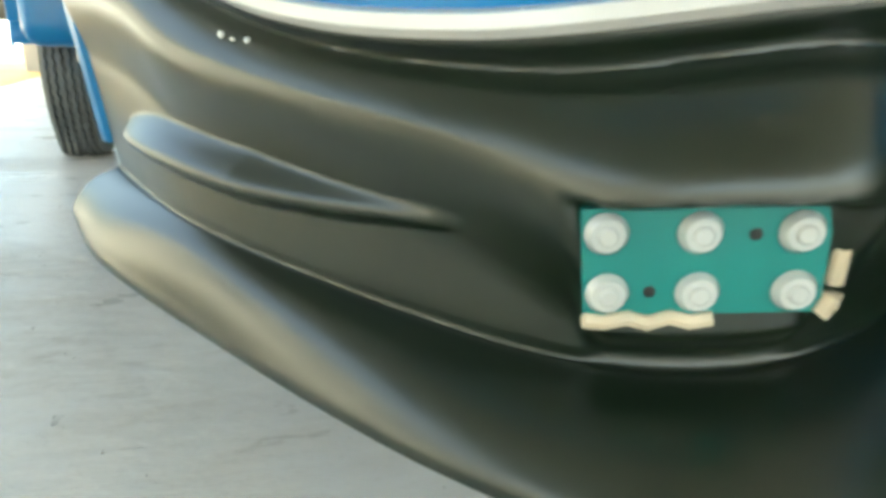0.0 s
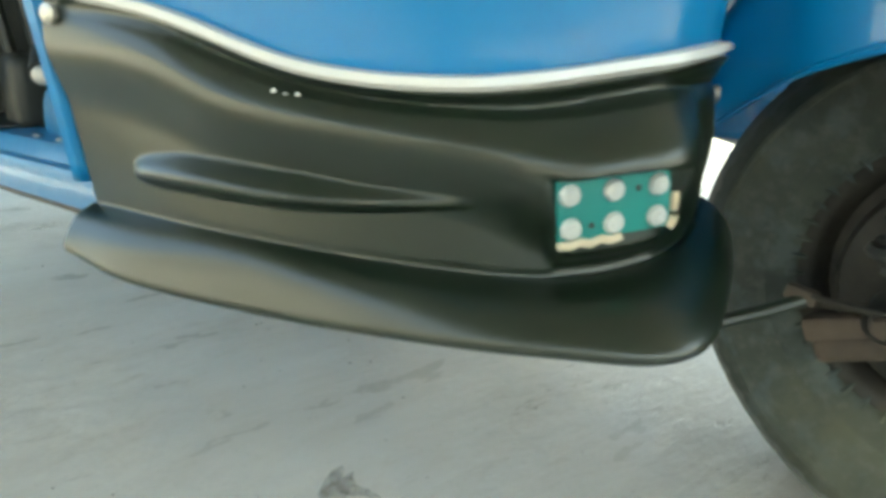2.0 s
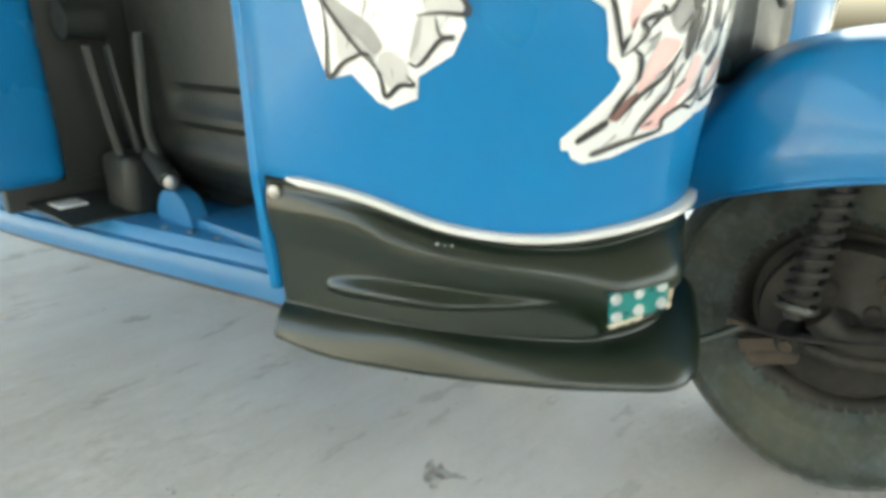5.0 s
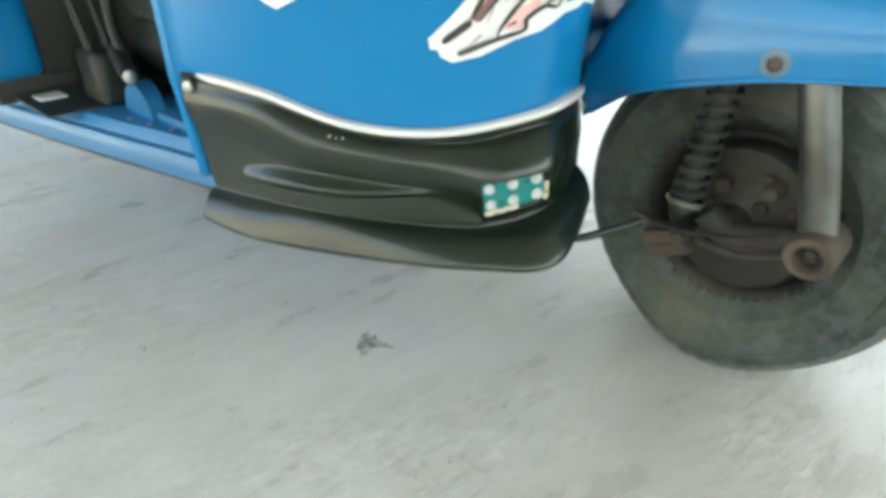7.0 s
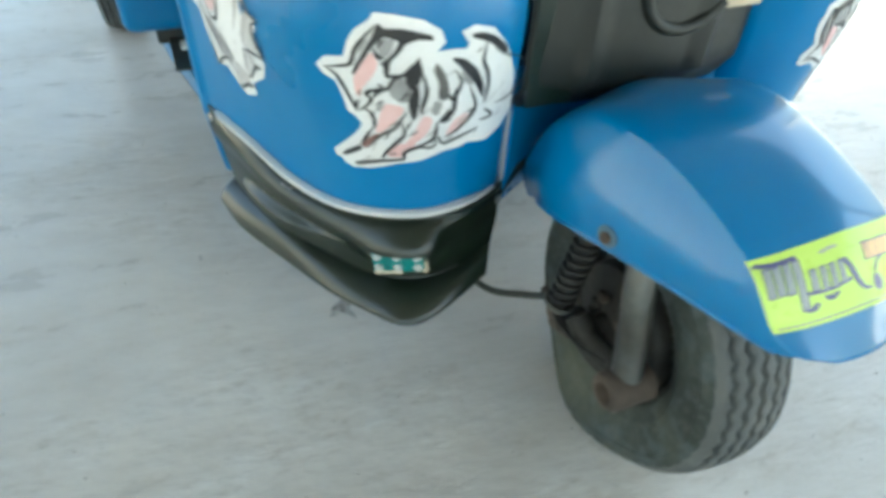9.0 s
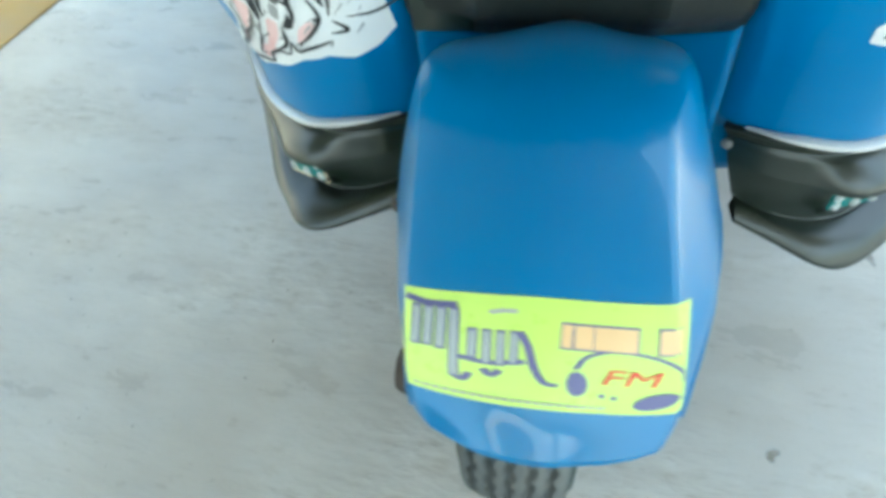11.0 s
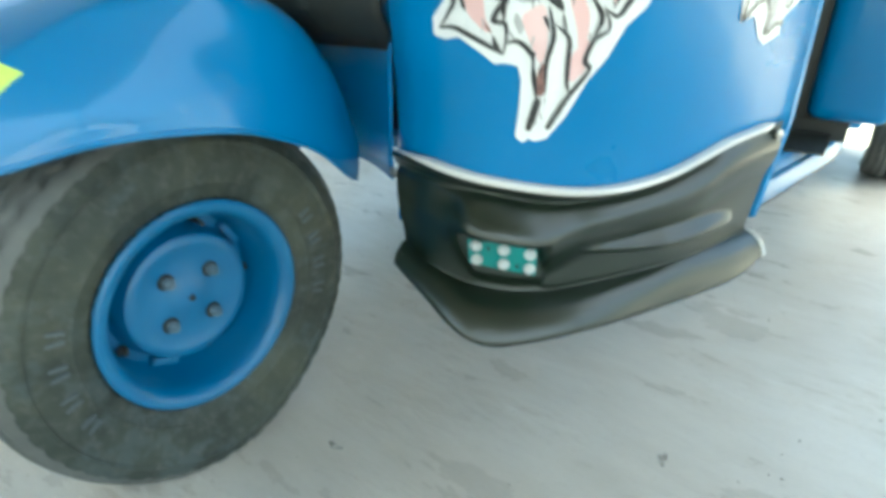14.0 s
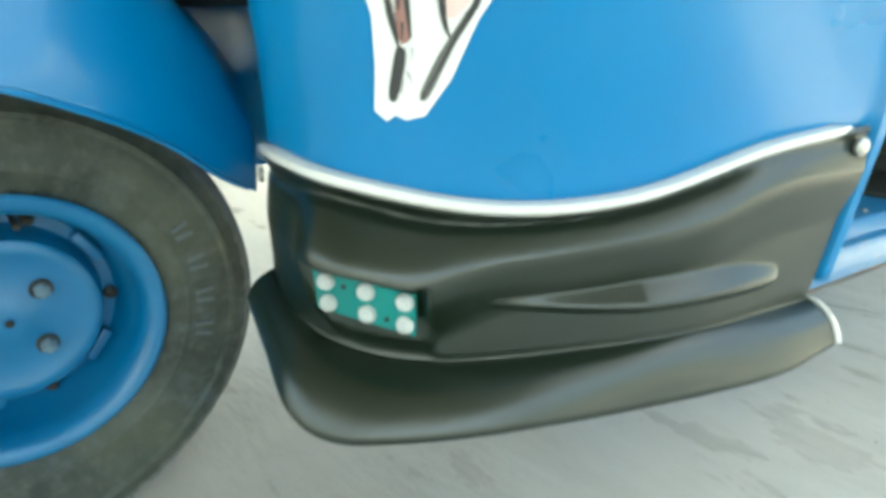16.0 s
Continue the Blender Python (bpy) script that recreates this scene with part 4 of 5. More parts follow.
    part("floor_step", block((-0.565, 0.60, 0.2905), (-0.44, 0.83, 0.315), 0.006), SCUFFED, vehicle, "blue raised floor strip")
    # small flat white spot on the step
    part("white_spot", block((-0.680, 1.085, 0.3052), (-0.628, 1.14, 0.309), 0.001), VINYL_WHITE, vehicle, "small flat white spot on the step")


def canopy(vehicle):
    """Plain roof that closes the cab overhead."""
    part("cab_roof", block((-0.66, 0.50, 1.72), (0.66, 2.94, 1.76), 0.015, 3), DARK, vehicle, "dark plain cab roof")
    # opaque and unseen, added to keep light from the front out of the cab
    part("windscreen", block((-0.64, 0.44, 1.09), (0.64, 0.46, 1.73), 0.004), DARK, vehicle, "unseen opaque dark panel in the windscreen's place")
    part("rear_wall", block((-0.66, 2.86, 1.08), (0.66, 2.90, 1.73), 0.006), DARK, vehicle, "dark plain rear wall")
    for side in (-1, 1):
        part("roof_post", tube([(side * 0.56, 0.60, 1.05), (side * 0.60, 0.66, 1.73)], 0.018, 10), PAINT, vehicle)
        part("roof_post", tube([(side * 0.70, 1.42, 1.05), (side * 0.64, 1.42, 1.73)], 0.018, 10), PAINT, vehicle)


CABIN_SHIFT = Matrix.Translation((0, 0.045, 0.028)) @ Matrix.Diagonal((0.935, 1, 1, 1))


def sorted_box(a, b):
    return tuple(min(p, q) for p, q in zip(a, b)), tuple(max(p, q) for p, q in zip(a, b))


def rear_corner(vehicle, side):
    """Rear fender with its flap over the rear wheel."""
    a = np.linspace(radians(8), radians(180), 30)
    rows = []
    for ang in a:
        y, z = 2.33 - 0.34 * math.cos(ang), 0.30 + 0.34 * math.sin(ang)
        rows.append([(side * x, y, z) for x in (0.68, 0.76, 0.86, 0.92, 0.93, 0.925)])
    rows = np.array(rows)
    rows[:, 4, 2] -= 0.012
    rows[:, 5, 2] -= 0.03
    thicken(part("rear_fender", grid(rows), PAINT, vehicle, "blue rounded rear fender"), 0.004)
    part("mud_flap", block(*sorted_box((side * 0.77, 1.975, 0.40), (side * 0.925, 1.995, 0.64)), 0.006), PAINT, vehicle, "blue painted flap before the rear wheel")
    turn = Matrix.Identity(4) if side > 0 else pose(0, 0, 0, rz=180)
    wheel(vehicle, "rear_wheel", (side * 0.83, 2.33, 0.246), turn, False)
    part("rear_axle", tube([(side * 0.3, 2.33, 0.247), (side * 0.80, 2.33, 0.247)], 0.03, 12), GREASY, vehicle)


def three_wheeler():
    v = tagged(new("auto_rickshaw"), "blue three-wheeled auto rickshaw with black corner trims and decals", "vehicle")
    panels = {}
    for side in (-1, 1):
        panels[side] = front_panel(v, side)
        corner_trim(v, side)
        rear_corner(v, side)
    centre_nose(v)
    before = set(v.children)
    cabin(v)
    for ob in set(v.children) - before:
        ob.matrix_world = CABIN_SHIFT @ ob.matrix_world
    canopy(v)
    fork(v)
    f = fender_part(v)
    wheel(v, "front_wheel", (-0.002, 0.005, 0.246), pose(0, 0, 0, ry=1.0, rz=-3.4), True)
    return v, panels, f


rickshaw, PANELS, FENDER_OB = three_wheeler()


# ---- decals: flat drawings in millimetres, laid on the curved sheet metal
def laid(shapes, put, widest=0.012):
    """Polygons (in metres) cut small and laid on a surface by put(x, y)."""
    bm = bmesh.new()
    for pts in shapes:
        bm.faces.new([bm.verts.new((x, y, 0)) for x, y in pts])
    bmesh.ops.remove_doubles(bm, verts=bm.verts, dist=1e-7)
    bmesh.ops.triangulate(bm, faces=bm.faces)
    for _ in range(4):
        long = [e for e in bm.edges if e.calc_length() > widest]
        if not long:
            break
        bmesh.ops.subdivide_edges(bm, edges=long, cuts=1)
        bmesh.ops.triangulate(bm, faces=bm.faces)
    for v in bm.verts:
        v.co = put(v.co.x, v.co.y)
    return bm


def ribbon(points, width, taper=True):
    """A brush stroke along points, as one polygon for each stretch."""
    p = spline([(*q, 0) for q in points], len(points) * 4)[:, :2]
    d = np.gradient(p, axis=0)
    n = np.stack([-d[:, 1], d[:, 0]], -1) / (np.linalg.norm(d, axis=1, keepdims=True) + 1e-9)
    k = np.linspace(0, 1, len(p))
    w = width * ((0.25 + 0.75 * np.sin(np.pi * k)) if taper else np.ones(len(p)))[:, None] / 2
    a, b = p + n * w, p - n * w
    return [[a[i], a[i + 1], b[i + 1], b[i]] for i in range(len(p) - 1)]


def mm(points, turn=0.0, scale=1.0):
    c, s = math.cos(radians(turn)), math.sin(radians(turn))
    return [((x * c - y * s) * scale / 1000, (x * s + y * c) * scale / 1000) for x, y in points]


def rounded(points, n=4):
    """A closed outline with its corners eased."""
    p = [np.array(q, float) for q in points]
    out = []
    for i in range(len(p)):
        a, b, c = (p[i - 1] + p[i]) / 2, p[i], (p[i] + p[(i + 1) % len(p)]) / 2
        b = b * 1.4 - (a + c) * 0.2
        out += [tuple(a * (1 - k) ** 2 + b * 2 * k * (1 - k) + c * k * k) for k in np.linspace(0, 1, n, endpoint=False)]
    return out


def inset(points, depth):
    """The outline drawn smaller by depth, for the dark line within the white border."""
    p = np.array(points)
    a, b = np.roll(p, 1, 0), np.roll(p, -1, 0)
    d = b - a
    n = np.stack([-d[:, 1], d[:, 0]], -1) / (np.linalg.norm(d, axis=1, keepdims=True) + 1e-9)
    area = (p[:, 0] * b[:, 1] - b[:, 0] * p[:, 1]).sum()
    return [tuple(q) for q in p + n * depth * (1 if area > 0 else -1)]


CLAW = [(1, -3), (11, 11), (33, 17), (36, 37), (43, 53), (56, 66), (61, 76), (82, 78), (109, 77), (128, 68), (135, 54), (129, 43), (146, 46), (159, 46), (161, 53), (150, 66), (164, 74), (189, 70), (216, 45), (255, -1), (277, -57), (254, -78), (225, -91), (194, -89), (183, -95), (161, -101), (134, -120), (106, -131), (71, -152), (42, -162), (29, -157), (25, -150), (17, -150), (14, -139), (33, -116), (51, -90), (56, -76), (48, -67), (38, -61), (33, -43), (24, -20), (10, -14)]
CLAW_BLACK_A = [
    [(67, 67), (74, 61), (92, 65), (120, 62), (123, 56), (108, 55), (97, 48), (93, 36), (85, 24), (85, 5), (81, 2), (78, 17), (74, 18), (87, 34), (92, 50), (75, 53), (65, 39), (55, 16), (46, -5), (44, 0), (55, 29), (62, 46), (65, 59)],
    [(112, 34), (119, 17), (117, -2), (110, -12), (101, 6), (107, 24)],
    [(112, -3), (118, -5), (121, -29), (121, -48), (117, -55), (109, -31)]]
CLAW_BLACK_B = [
    [(143, 36), (159, 35), (178, 21), (193, -2), (197, -23), (182, -2), (167, 14), (153, 27)],
    [(161, 64), (174, 66), (194, 60), (216, 43), (218, 32), (192, 50), (177, 56), (164, 59)],
    [(54, -113), (27, -138), (31, -144), (58, -121)],
    [(46, -47), (50, -60), (54, -35), (50, -40)],
    [(155, -31), (152, -41), (147, -49), (151, -56), (161, -50)]]
CLAW_DARK = [
    [(130, 30), (143, 13), (153, -14), (147, -23), (139, -18), (137, 2), (128, 19)],
    [(86, -129), (110, -120), (87, -134), (49, -155), (45, -149), (71, -135)],
    [(118, -53), (112, -61), (110, -76), (114, -68)]]
CLAW_GREY_A = [
    [(67, 42), (76, 49), (87, 52), (84, 33), (75, 23)],
    [(86, -7), (96, 6), (105, 2), (112, -17), (110, -28), (99, -31), (87, -21)],
    [(159, 22), (178, 2), (177, -4), (163, 6)]]
CLAW_GREY_B = [
    [(190, 55), (217, 37), (239, 21), (201, 39)],
    [(137, -21), (147, -26), (144, -46), (134, -39)],
    [(50, 38), (59, 48), (57, 38), (49, 22)],
    [(75, -36), (83, -29), (81, -47), (73, -51)]]
CLAW_PINK_A = [
    [(64, 32), (73, 17), (66, -3), (56, -20), (54, -35), (48, -28), (45, -6), (55, 16)],
    [(83, -35), (102, -35), (107, -40), (96, -65), (81, -85), (74, -85), (78, -58)]]
CLAW_PINK_B = [
    [(128, -44), (140, -49), (137, -71), (124, -92), (112, -96), (121, -76)],
    [(92, -106), (109, -94), (128, -90), (112, -118), (91, -123)],
    [(177, -40), (186, -46), (176, -61), (164, -72), (159, -76), (163, -54)]]
CLAW_RUST = [
    [(78, -84), (67, -94), (55, -115), (64, -117), (78, -95)],
    [(54, -35), (55, -20), (51, -30)]]
CLAW_LINES_A = [
    [(12, -2), (30, 4), (42, 11), (46, 30), (54, 46), (65, 63)],
    [(12, -2), (25, -9), (33, -21), (46, -47), (51, -57)],
    [(51, -57), (62, -45), (68, -33), (61, -26), (70, -19), (84, -14), (91, 2), (103, 9)],
    [(58, -49), (69, -55), (73, -72), (70, -80)],
    [(70, -80), (62, -97), (54, -116)],
    [(73, -9), (79, -13), (74, -22), (69, -30)],
    [(109, -42), (99, -69), (81, -88), (64, -116)]]
CLAW_LINES_B = [
    [(106, -61), (110, -80), (98, -101), (88, -119), (85, -130)],
    [(46, -152), (86, -133), (113, -120), (113, -109), (130, -95), (146, -94), (151, -75)],
    [(151, 21), (162, 3), (159, -16), (161, -36), (154, -51), (145, -53)],
    [(174, -3), (189, -30), (186, -46), (171, -67), (158, -77)],
    [(202, -65), (189, -72), (171, -81), (158, -87), (151, -75)],
    [(119, 14), (126, -9), (125, -29), (125, -43)]]
CLAW_LINES_C = [
    [(183, 53), (184, 31), (196, 11), (201, -13), (200, -31)],
    [(220, 33), (278, 12), (282, -16), (251, -31), (218, -33)],
    [(203, -37), (219, -50), (201, -55)],
    [(82, 2), (88, 5), (100, 9), (107, 24)],
    [(150, -13), (157, -20), (158, -5)],
    [(145, -53), (145, -79), (130, -93)],
    [(65, 37), (72, 26), (78, 28)]]

TEAR = [(-262, 120), (-284, 80), (-293, 13), (-286, -2), (-258, -9), (-250, -43), (-237, -85), (-210, -79), (-184, -105), (-169, -112), (-141, -101), (-139, -81), (-105, -61), (-92, -36), (-104, -7), (-89, 17),
        (-117, 24), (-118, 46), (-101, 78), (-120, 105), (-150, 150), (-200, 165), (-240, 150)]
TEAR_FOLDS_A = [
    [(-231, -8), (-211, -21), (-187, -35), (-173, -54), (-185, -67), (-195, -61), (-224, -68), (-224, -41)],
    [(-109, 33), (-80, 27), (-96, 19), (-97, 5), (-92, -27), (-132, -26), (-130, -5)],
    [(-138, -29), (-119, -24), (-118, -48), (-136, -67), (-149, -68)]]
TEAR_FOLDS_B = [
    [(-182, -63), (-167, -56), (-149, -68), (-147, -89), (-171, -94)],
    [(-135, 89), (-113, 93), (-96, 80), (-96, 74), (-106, 54), (-106, 35), (-120, 48), (-130, 68)]]
TEAR_SHADES = [
    [(-230, -6), (-210, -19), (-186, -33), (-172, -54), (-183, -63), (-200, -45), (-222, -36), (-233, -16)],
    [(-109, 34), (-101, 27), (-115, 8), (-132, -21), (-130, -3)],
    [(-135, 89), (-129, 73), (-120, 51), (-111, 41), (-115, 57), (-121, 76), (-126, 91)],
    [(-128, 42), (-121, 41), (-132, 16), (-150, -8), (-138, 12)],
    [(-138, -29), (-132, -28), (-136, -50), (-149, -68)]]
TEAR_EDGES = [
    [(-235, -16), (-233, -44), (-236, -79), (-229, -80), (-217, -69), (-193, -60), (-185, -67)],
    [(-185, -67), (-178, -83), (-174, -100), (-158, -89), (-143, -89), (-151, -80)],
    [(-149, -68), (-137, -70), (-116, -48), (-103, -46), (-116, -44), (-120, -29)],
    [(-138, -27), (-117, -25), (-90, -26), (-97, -10), (-99, 5), (-97, 17), (-80, 25)],
    [(-80, 25), (-94, 29), (-104, 37), (-105, 44), (-103, 60), (-93, 78), (-110, 93)]]
TEAR_UPPER = [[(-265, 110), (-240, 125), (-245, 90), (-270, 80)], [(-160, 130), (-125, 100), (-140, 90), (-165, 105)]]
TEAR_PINK = [[(-231, 55), (-234, 28), (-218, 3), (-196, 5), (-182, 33), (-179, 64), (-189, 77), (-217, 72)]]
TEAR_PALE = [[(-222, 50), (-220, 38), (-200, 34), (-190, 50), (-196, 66), (-214, 64)]]
TEAR_BLACK = [[(-223, 66), (-189, 50), (-196, 57), (-215, 69)]]
TEAR_LINES = TEAR_EDGES + [[(-234, 28), (-214, -4), (-192, 0), (-178, 40), (-176, 90)], [(-240, 60), (-246, 10), (-214, -40), (-176, -80)], [(-292, 6), (-286, 50), (-280, 85), (-262, 115)]]


def decal(side, arc, height, turn, scale, outline, layers, lines, grey_strokes, black_strokes, seed, label):
    """A cut vinyl decal on a front panel: white sheet, inks above it."""
    panel = PANELS[side]

    def put_at(off):
        def put(x, y):
            u = (arc + side * x) / 0.619
            return Vector(mirrored(on_panel(np.array(u), np.array(height + y), off), side))
        return put
    shape = mm(outline, turn, scale)
    sheet = part("decal", laid([shape], put_at(0.0012)), VINYL_WHITE, panel, label)
    for k, (mat, shapes) in enumerate(layers):
        for drawn in shapes:
            part("ink_patch", laid([mm(rounded(drawn), turn, scale)], put_at(0.0017 + 0.0003 * k)), mat, sheet)
    rng = random.Random(seed)
    for line in lines:
        part("ink_line", laid(ribbon(mm(line, turn, scale), 0.0050 * scale), put_at(0.0030)), VINYL_BLACK, sheet)
    # fine hatching
    lo, hi = np.min(outline, 0), np.max(outline, 0)
    inner = [Vector(p) for p in inset([tuple(q) for q in np.array(outline, float)], 16)]
    for ink, count, off in ((VINYL_GREY, grey_strokes, 0.0027), (VINYL_BLACK, black_strokes, 0.0029)):
        hatch = []
        while len(hatch) < count * 7:
            x, y = rng.uniform(lo[0], hi[0]), rng.uniform(lo[1], hi[1])
            inside = False
            for i, p in enumerate(inner):
                q = inner[i - 1]
                if (p.y > y) != (q.y > y) and x < (q.x - p.x) * (y - p.y) / (q.y - p.y) + p.x:
                    inside = not inside
            if inside:
                ang, ln = rng.gauss(1.15, 0.3), rng.uniform(10, 26)
                dx, dy = math.cos(ang) * ln / 2, math.sin(ang) * ln / 2
                hatch += ribbon(mm([(x - dx, y - dy), (x + dx * 0.2 + 2, y + dy * 0.1 + 1), (x + dx, y + dy)], turn, scale), rng.uniform(0.0014, 0.0034))[:7]
        if hatch:
            tagged(part("hatching", laid(hatch, put_at(off)), ink, sheet), kind="stuff")


CLAW_LAYERS = [(VINYL_GREY, CLAW_GREY_A + CLAW_GREY_B), (VINYL_PINK, CLAW_PINK_A + CLAW_PINK_B), (INK_RUST, CLAW_RUST), (INK_SLATE, CLAW_DARK), (VINYL_BLACK, CLAW_BLACK_A + CLAW_BLACK_B)]
CLAW_LINES = CLAW_LINES_A + CLAW_LINES_B + CLAW_LINES_C
TEAR_LAYERS = [(INK_ASH, TEAR_FOLDS_A + TEAR_FOLDS_B + TEAR_UPPER), (VINYL_GREY, TEAR_SHADES), (VINYL_PINK, TEAR_PINK), (VINYL_WHITE, TEAR_PALE), (VINYL_BLACK, TEAR_BLACK)]
decal(-1, 0.2856, 0.672, -7.5, 1.03, CLAW, CLAW_LAYERS, CLAW_LINES, 20, 12, 3, "white decal of pink and black tearing claws")
decal(-1, 0.2856, 0.672, 0, 1.04, TEAR, TEAR_LAYERS, TEAR_LINES, 18, 0, 5, "white decal of torn grey folds round an eye")
decal(1, 0.104, 0.590, 36, 1.0, CLAW, CLAW_LAYERS, CLAW_LINES, 20, 12, 7, "white decal of pink and black tearing claws")
decal(1, 0.692, 0.690, 0, 1.0, TEAR, TEAR_LAYERS, TEAR_LINES, 18, 0, 9, "white decal of torn grey folds round an eye")


# ---- the radio sticker on the fender
STICKER_A, STICKER_B = (0.140, 0.286), (0.245, 0.785)  # along and across the fender


def on_sticker(off):
    def put(s, t):
        a = STICKER_A[0] + (STICKER_A[1] - STICKER_A[0]) * t
        a -= 0.028 * (1 - (2 * s - 1) ** 2)
        b = STICKER_B[0] + (STICKER_B[1] - STICKER_B[0]) * s
        return Vector(on_fender(np.array(a), np.array(b), off))
    return put


def oval(cx, cy, rx, ry, turn=0.0, n=20):
    c, s = math.cos(radians(turn)), math.sin(radians(turn))
    return [(cx + rx * math.cos(k) * c - ry * math.sin(k) * s, cy + rx * math.cos(k) * s + ry * math.sin(k) * c) for k in np.linspace(0, 2 * math.pi, n, endpoint=False)]


def lettering(text, mat, s0, s1, t0, t1, off, slant, parent):
    """Built-in font, laid on the sticker."""
    curve = bpy.data.curves.new(text, "FONT")
    curve.body, curve.resolution_u, curve.shear = text, 3, slant
    ob = bpy.data.objects.new(text, curve)
    me = ob.to_mesh()
    bm = bmesh.new()
    bm.from_mesh(me)
    ob.to_mesh_clear()
    bpy.data.objects.remove(ob)
    bpy.data.curves.remove(curve)
    xs, ys = [v.co.x for v in bm.verts], [v.co.y for v in bm.verts]
    put = on_sticker(off)
    bmesh.ops.triangulate(bm, faces=bm.faces)
    for v in bm.verts:
        v.co = put(s0 + (s1 - s0) * (v.co.x - min(xs)) / (max(xs) - min(xs)), t0 + (t1 - t0) * (v.co.y - min(ys)) / (max(ys) - min(ys)))
    return part("lettering", bm, mat, parent)


def fender_sticker():
    base = part("sticker", laid([[(s, 0) for s in np.linspace(0, 1, 30)] + [(s, 1) for s in np.linspace(1, 0, 30)]], on_sticker(0.0012), 0.05), VINYL_LIME, FENDER_OB, "lime yellow radio sticker")
    # the station's name and frequency, as plain strokes in their colours
    def stroke(points, width, mat, off, name="name_bar"):
        part(name, laid(ribbon(points, width, False), on_sticker(off), 0.05), mat, base)
    for x, low in ((0.045, 0.52), (0.085, 0.52), (0.125, 0.50), (0.165, 0.24), (0.225, 0.44), (0.275, 0.40), (0.325, 0.40), (0.375, 0.42)):
        high = 0.88 if x < 0.2 else 0.72
        stroke([(x, low), (x + 0.004, (low + high) / 2), (x + 0.006, high)], 0.034, INK_NAVY, 0.0017)
        stroke([(x, low + 0.02), (x + 0.004, (low + high) / 2), (x + 0.006, high - 0.02)], 0.021, INK_LILAC, 0.0021)
    stroke([(0.01, 0.93), (0.08, 0.90), (0.18, 0.90)], 0.045, INK_NAVY, 0.0019)
    stroke([(0.18, 0.45), (0.28, 0.42), (0.42, 0.46)], 0.040, INK_NAVY, 0.0019)
    stroke([(0.165, 0.26), (0.19, 0.22), (0.215, 0.30)], 0.030, INK_NAVY, 0.0019)
    stroke([(0.265, 0.36), (0.29, 0.30), (0.325, 0.36)], 0.034, INK_NAVY, 0.0019)
    stroke([(0.40, 0.72), (0.43, 0.60), (0.455, 0.40), (0.49, 0.28), (0.54, 0.27)], 0.032, INK_NAVY, 0.0019)
    stroke([(0.29, 0.86), (0.34, 0.88), (0.39, 0.88)], 0.030, INK_LILAC, 0.0019)
    for x, wide in ((0.570, 0.020), (0.632, 0.034), (0.704, 0.034), (0.772, 0.034), (0.905, 0.034)):
        for grow, mat, off in ((0.005, INK_NAVY, 0.0017), (0.0, INK_ORANGE, 0.0021)):
            w, h = wide + grow, 0.095 + 3 * grow
            part("number_bar", laid([[(x - w, 0.715 - h), (x + w, 0.715 - h), (x + w + 0.006, 0.715 + h), (x - w + 0.006, 0.715 + h)]], on_sticker(off), 0.05), mat, base)
    lettering("FM", INK_RED, 0.70, 0.885, 0.32, 0.46, 0.0022, 0.25, base)
    phones = ribbon([(0.605, 0.44), (0.65, 0.56), (0.75, 0.62), (0.87, 0.58), (0.95, 0.46), (0.965, 0.34)], 0.022, False)
    phones += [oval(0.61, 0.30, 0.040, 0.12, 0), oval(0.868, 0.155, 0.060, 0.105, -25)]
    phones += [oval(0.70, 0.20, 0.010, 0.022), oval(0.74, 0.185, 0.010, 0.022)]
    part("headset_mark", laid(phones, on_sticker(0.0018), 0.05), INK_NAVY, base)
    small = []
    for s in np.arange(0.03, 0.72, 0.03):
        small += [[(s, 0.055), (s + 0.022, 0.055), (s + 0.022, 0.085), (s, 0.085)]]
    part("small_print", laid(small, on_sticker(0.0018), 0.05), VINYL_GREY, base)


fender_sticker()


# ---- the floor's marks
def floor_stain(x, y, wide, long, turn, seed):
    rng = random.Random(seed)
    pts = []
    for k in range(28):
        a = 2 * math.pi * k / 28
        r = 1 + 0.30 * math.sin(2 * a + seed) + 0.25 * math.sin(3 * a) + rng.uniform(-0.2, 0.2)
        pts.append((wide * r * math.cos(a), long * r * math.sin(a), 0))
    bm = bmesh.new()
    bm.faces.new([bm.verts.new(p) for p in pts])
    ob = part("floor_stain", shifted(bm, pose(x, y, 0.0012, rz=turn)), STAIN)
    return tagged(ob, "small dark oil stain soaked into the cement", "stain", group="stains on the floor")


floor_stain(-0.440, 0.432, 0.012, 0.040, -58, 2)
floor_stain(-0.425, 0.412, 0.008, 0.020, 20, 3)
floor_stain(-0.705, 0.709, 0.006, 0.008, 0, 5)
floor_stain(0.356, -0.051, 0.010, 0.009, 0, 6)
floor_stain(0.58, 0.358, 0.006, 0.016, 20, 7)
floor_stain(0.169, 0.098, 0.010, 0.007, 0, 8)


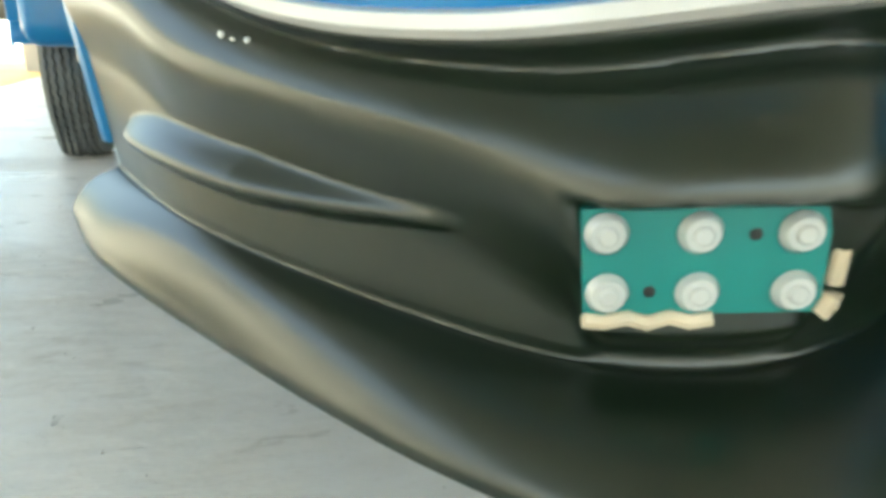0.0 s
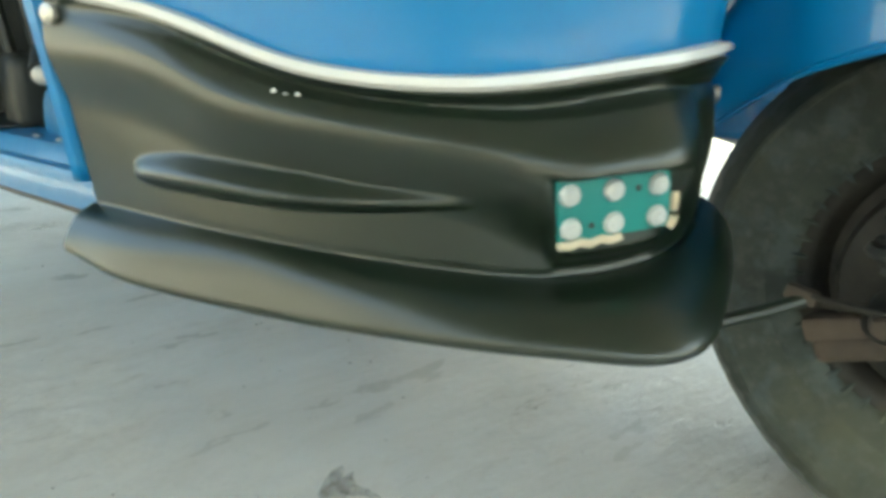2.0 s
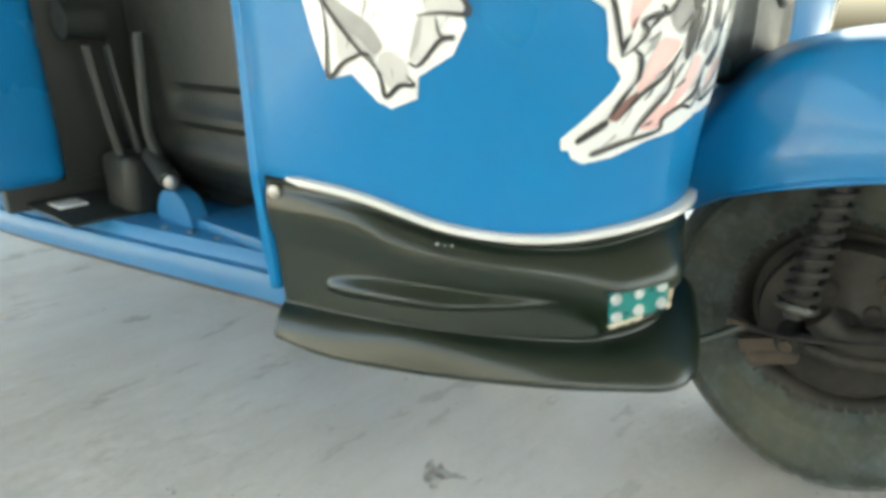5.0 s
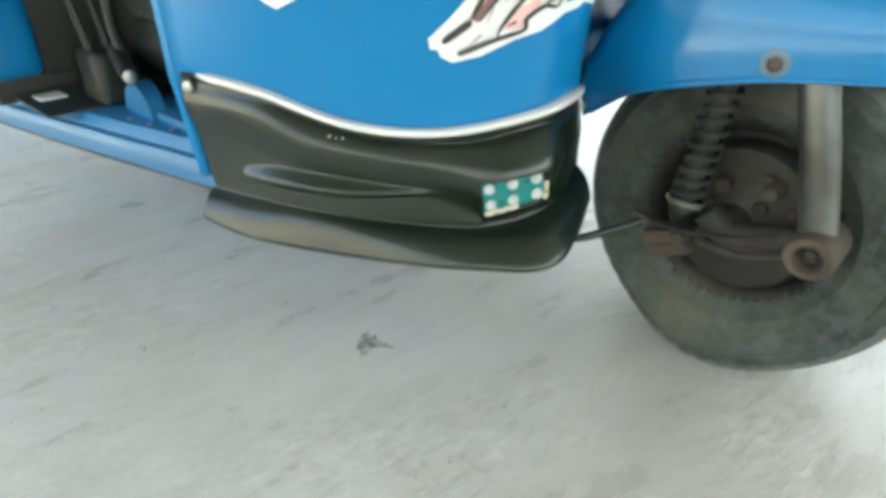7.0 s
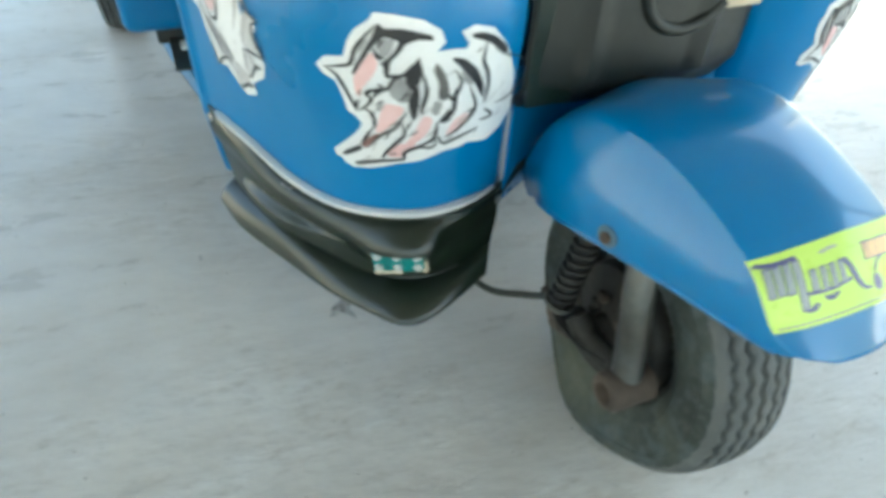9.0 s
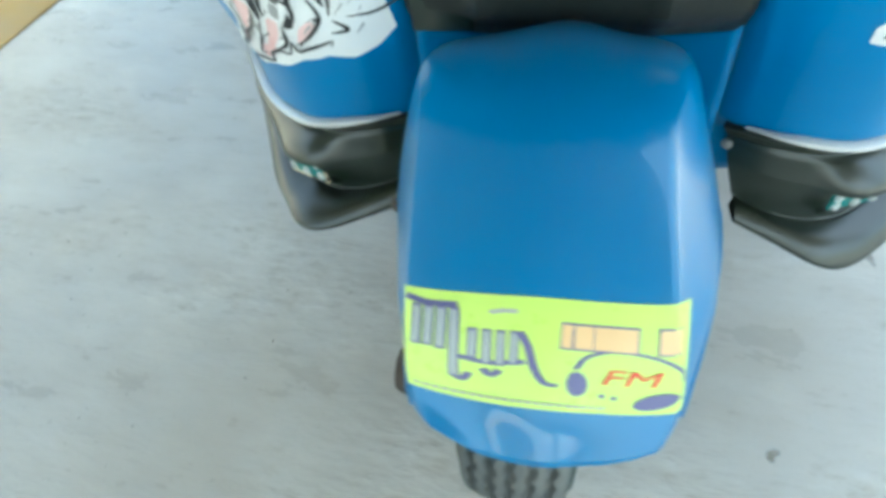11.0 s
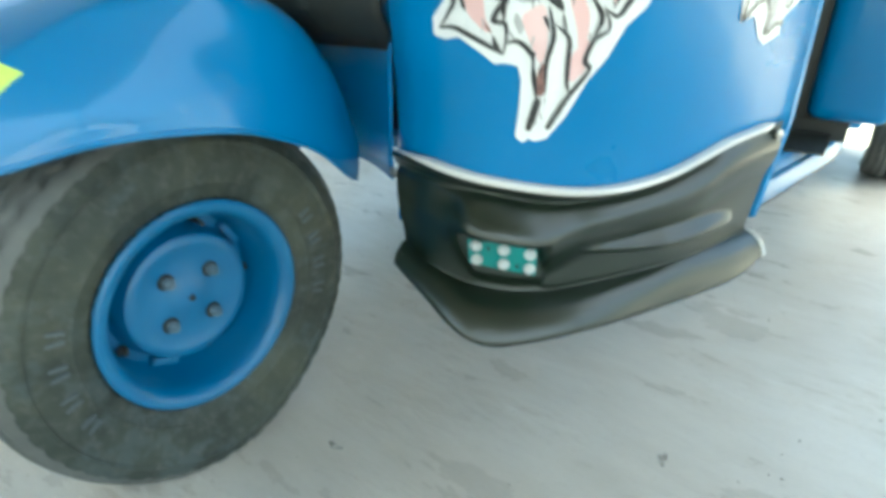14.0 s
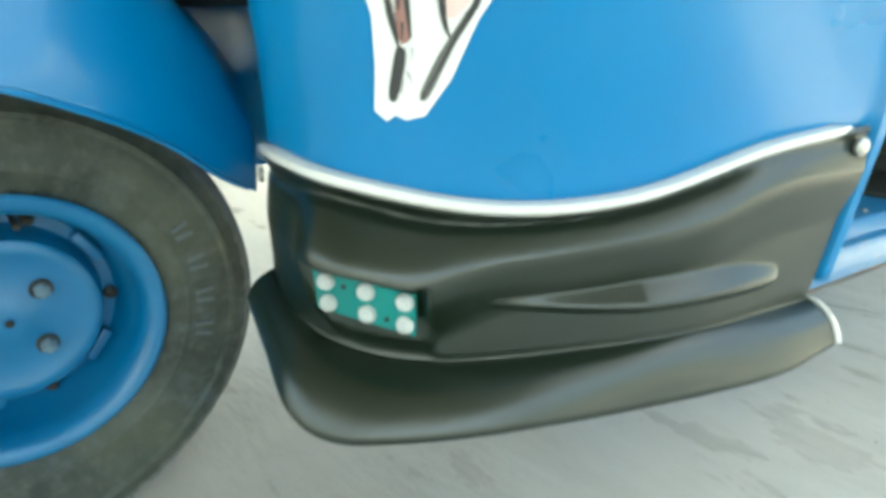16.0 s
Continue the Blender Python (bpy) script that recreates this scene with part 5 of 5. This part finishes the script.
def floor_grit():
    """Loose sand grains and flakes of cement."""
    rng = random.Random(11)
    verts, faces = [], []
    for _ in range(2600):
        x, y = rng.uniform(-2.2, 1.6), rng.uniform(-1.2, 2.6)
        r = 0.0010 + 0.0022 * rng.random() ** 4
        k = len(verts)
        for a in range(4):
            t = a * 1.57 + rng.uniform(-0.5, 0.5)
            verts.append((x + r * math.cos(t) * rng.uniform(0.6, 1.6), y + r * math.sin(t) * rng.uniform(0.6, 1.6), -0.0004))
        verts.append((x, y, r * rng.uniform(0.4, 0.9)))
        faces += [(k + a, k + (a + 1) % 4, k + 4) for a in range(4)]
    me = bpy.data.meshes.new("floor_grit")
    me.from_pydata(verts, [], faces)
    me.materials.append(SOOT)
    tagged(new("floor_grit", me), "loose dark sand grains scattered on the cement", "grit", kind="stuff")


floor_grit()
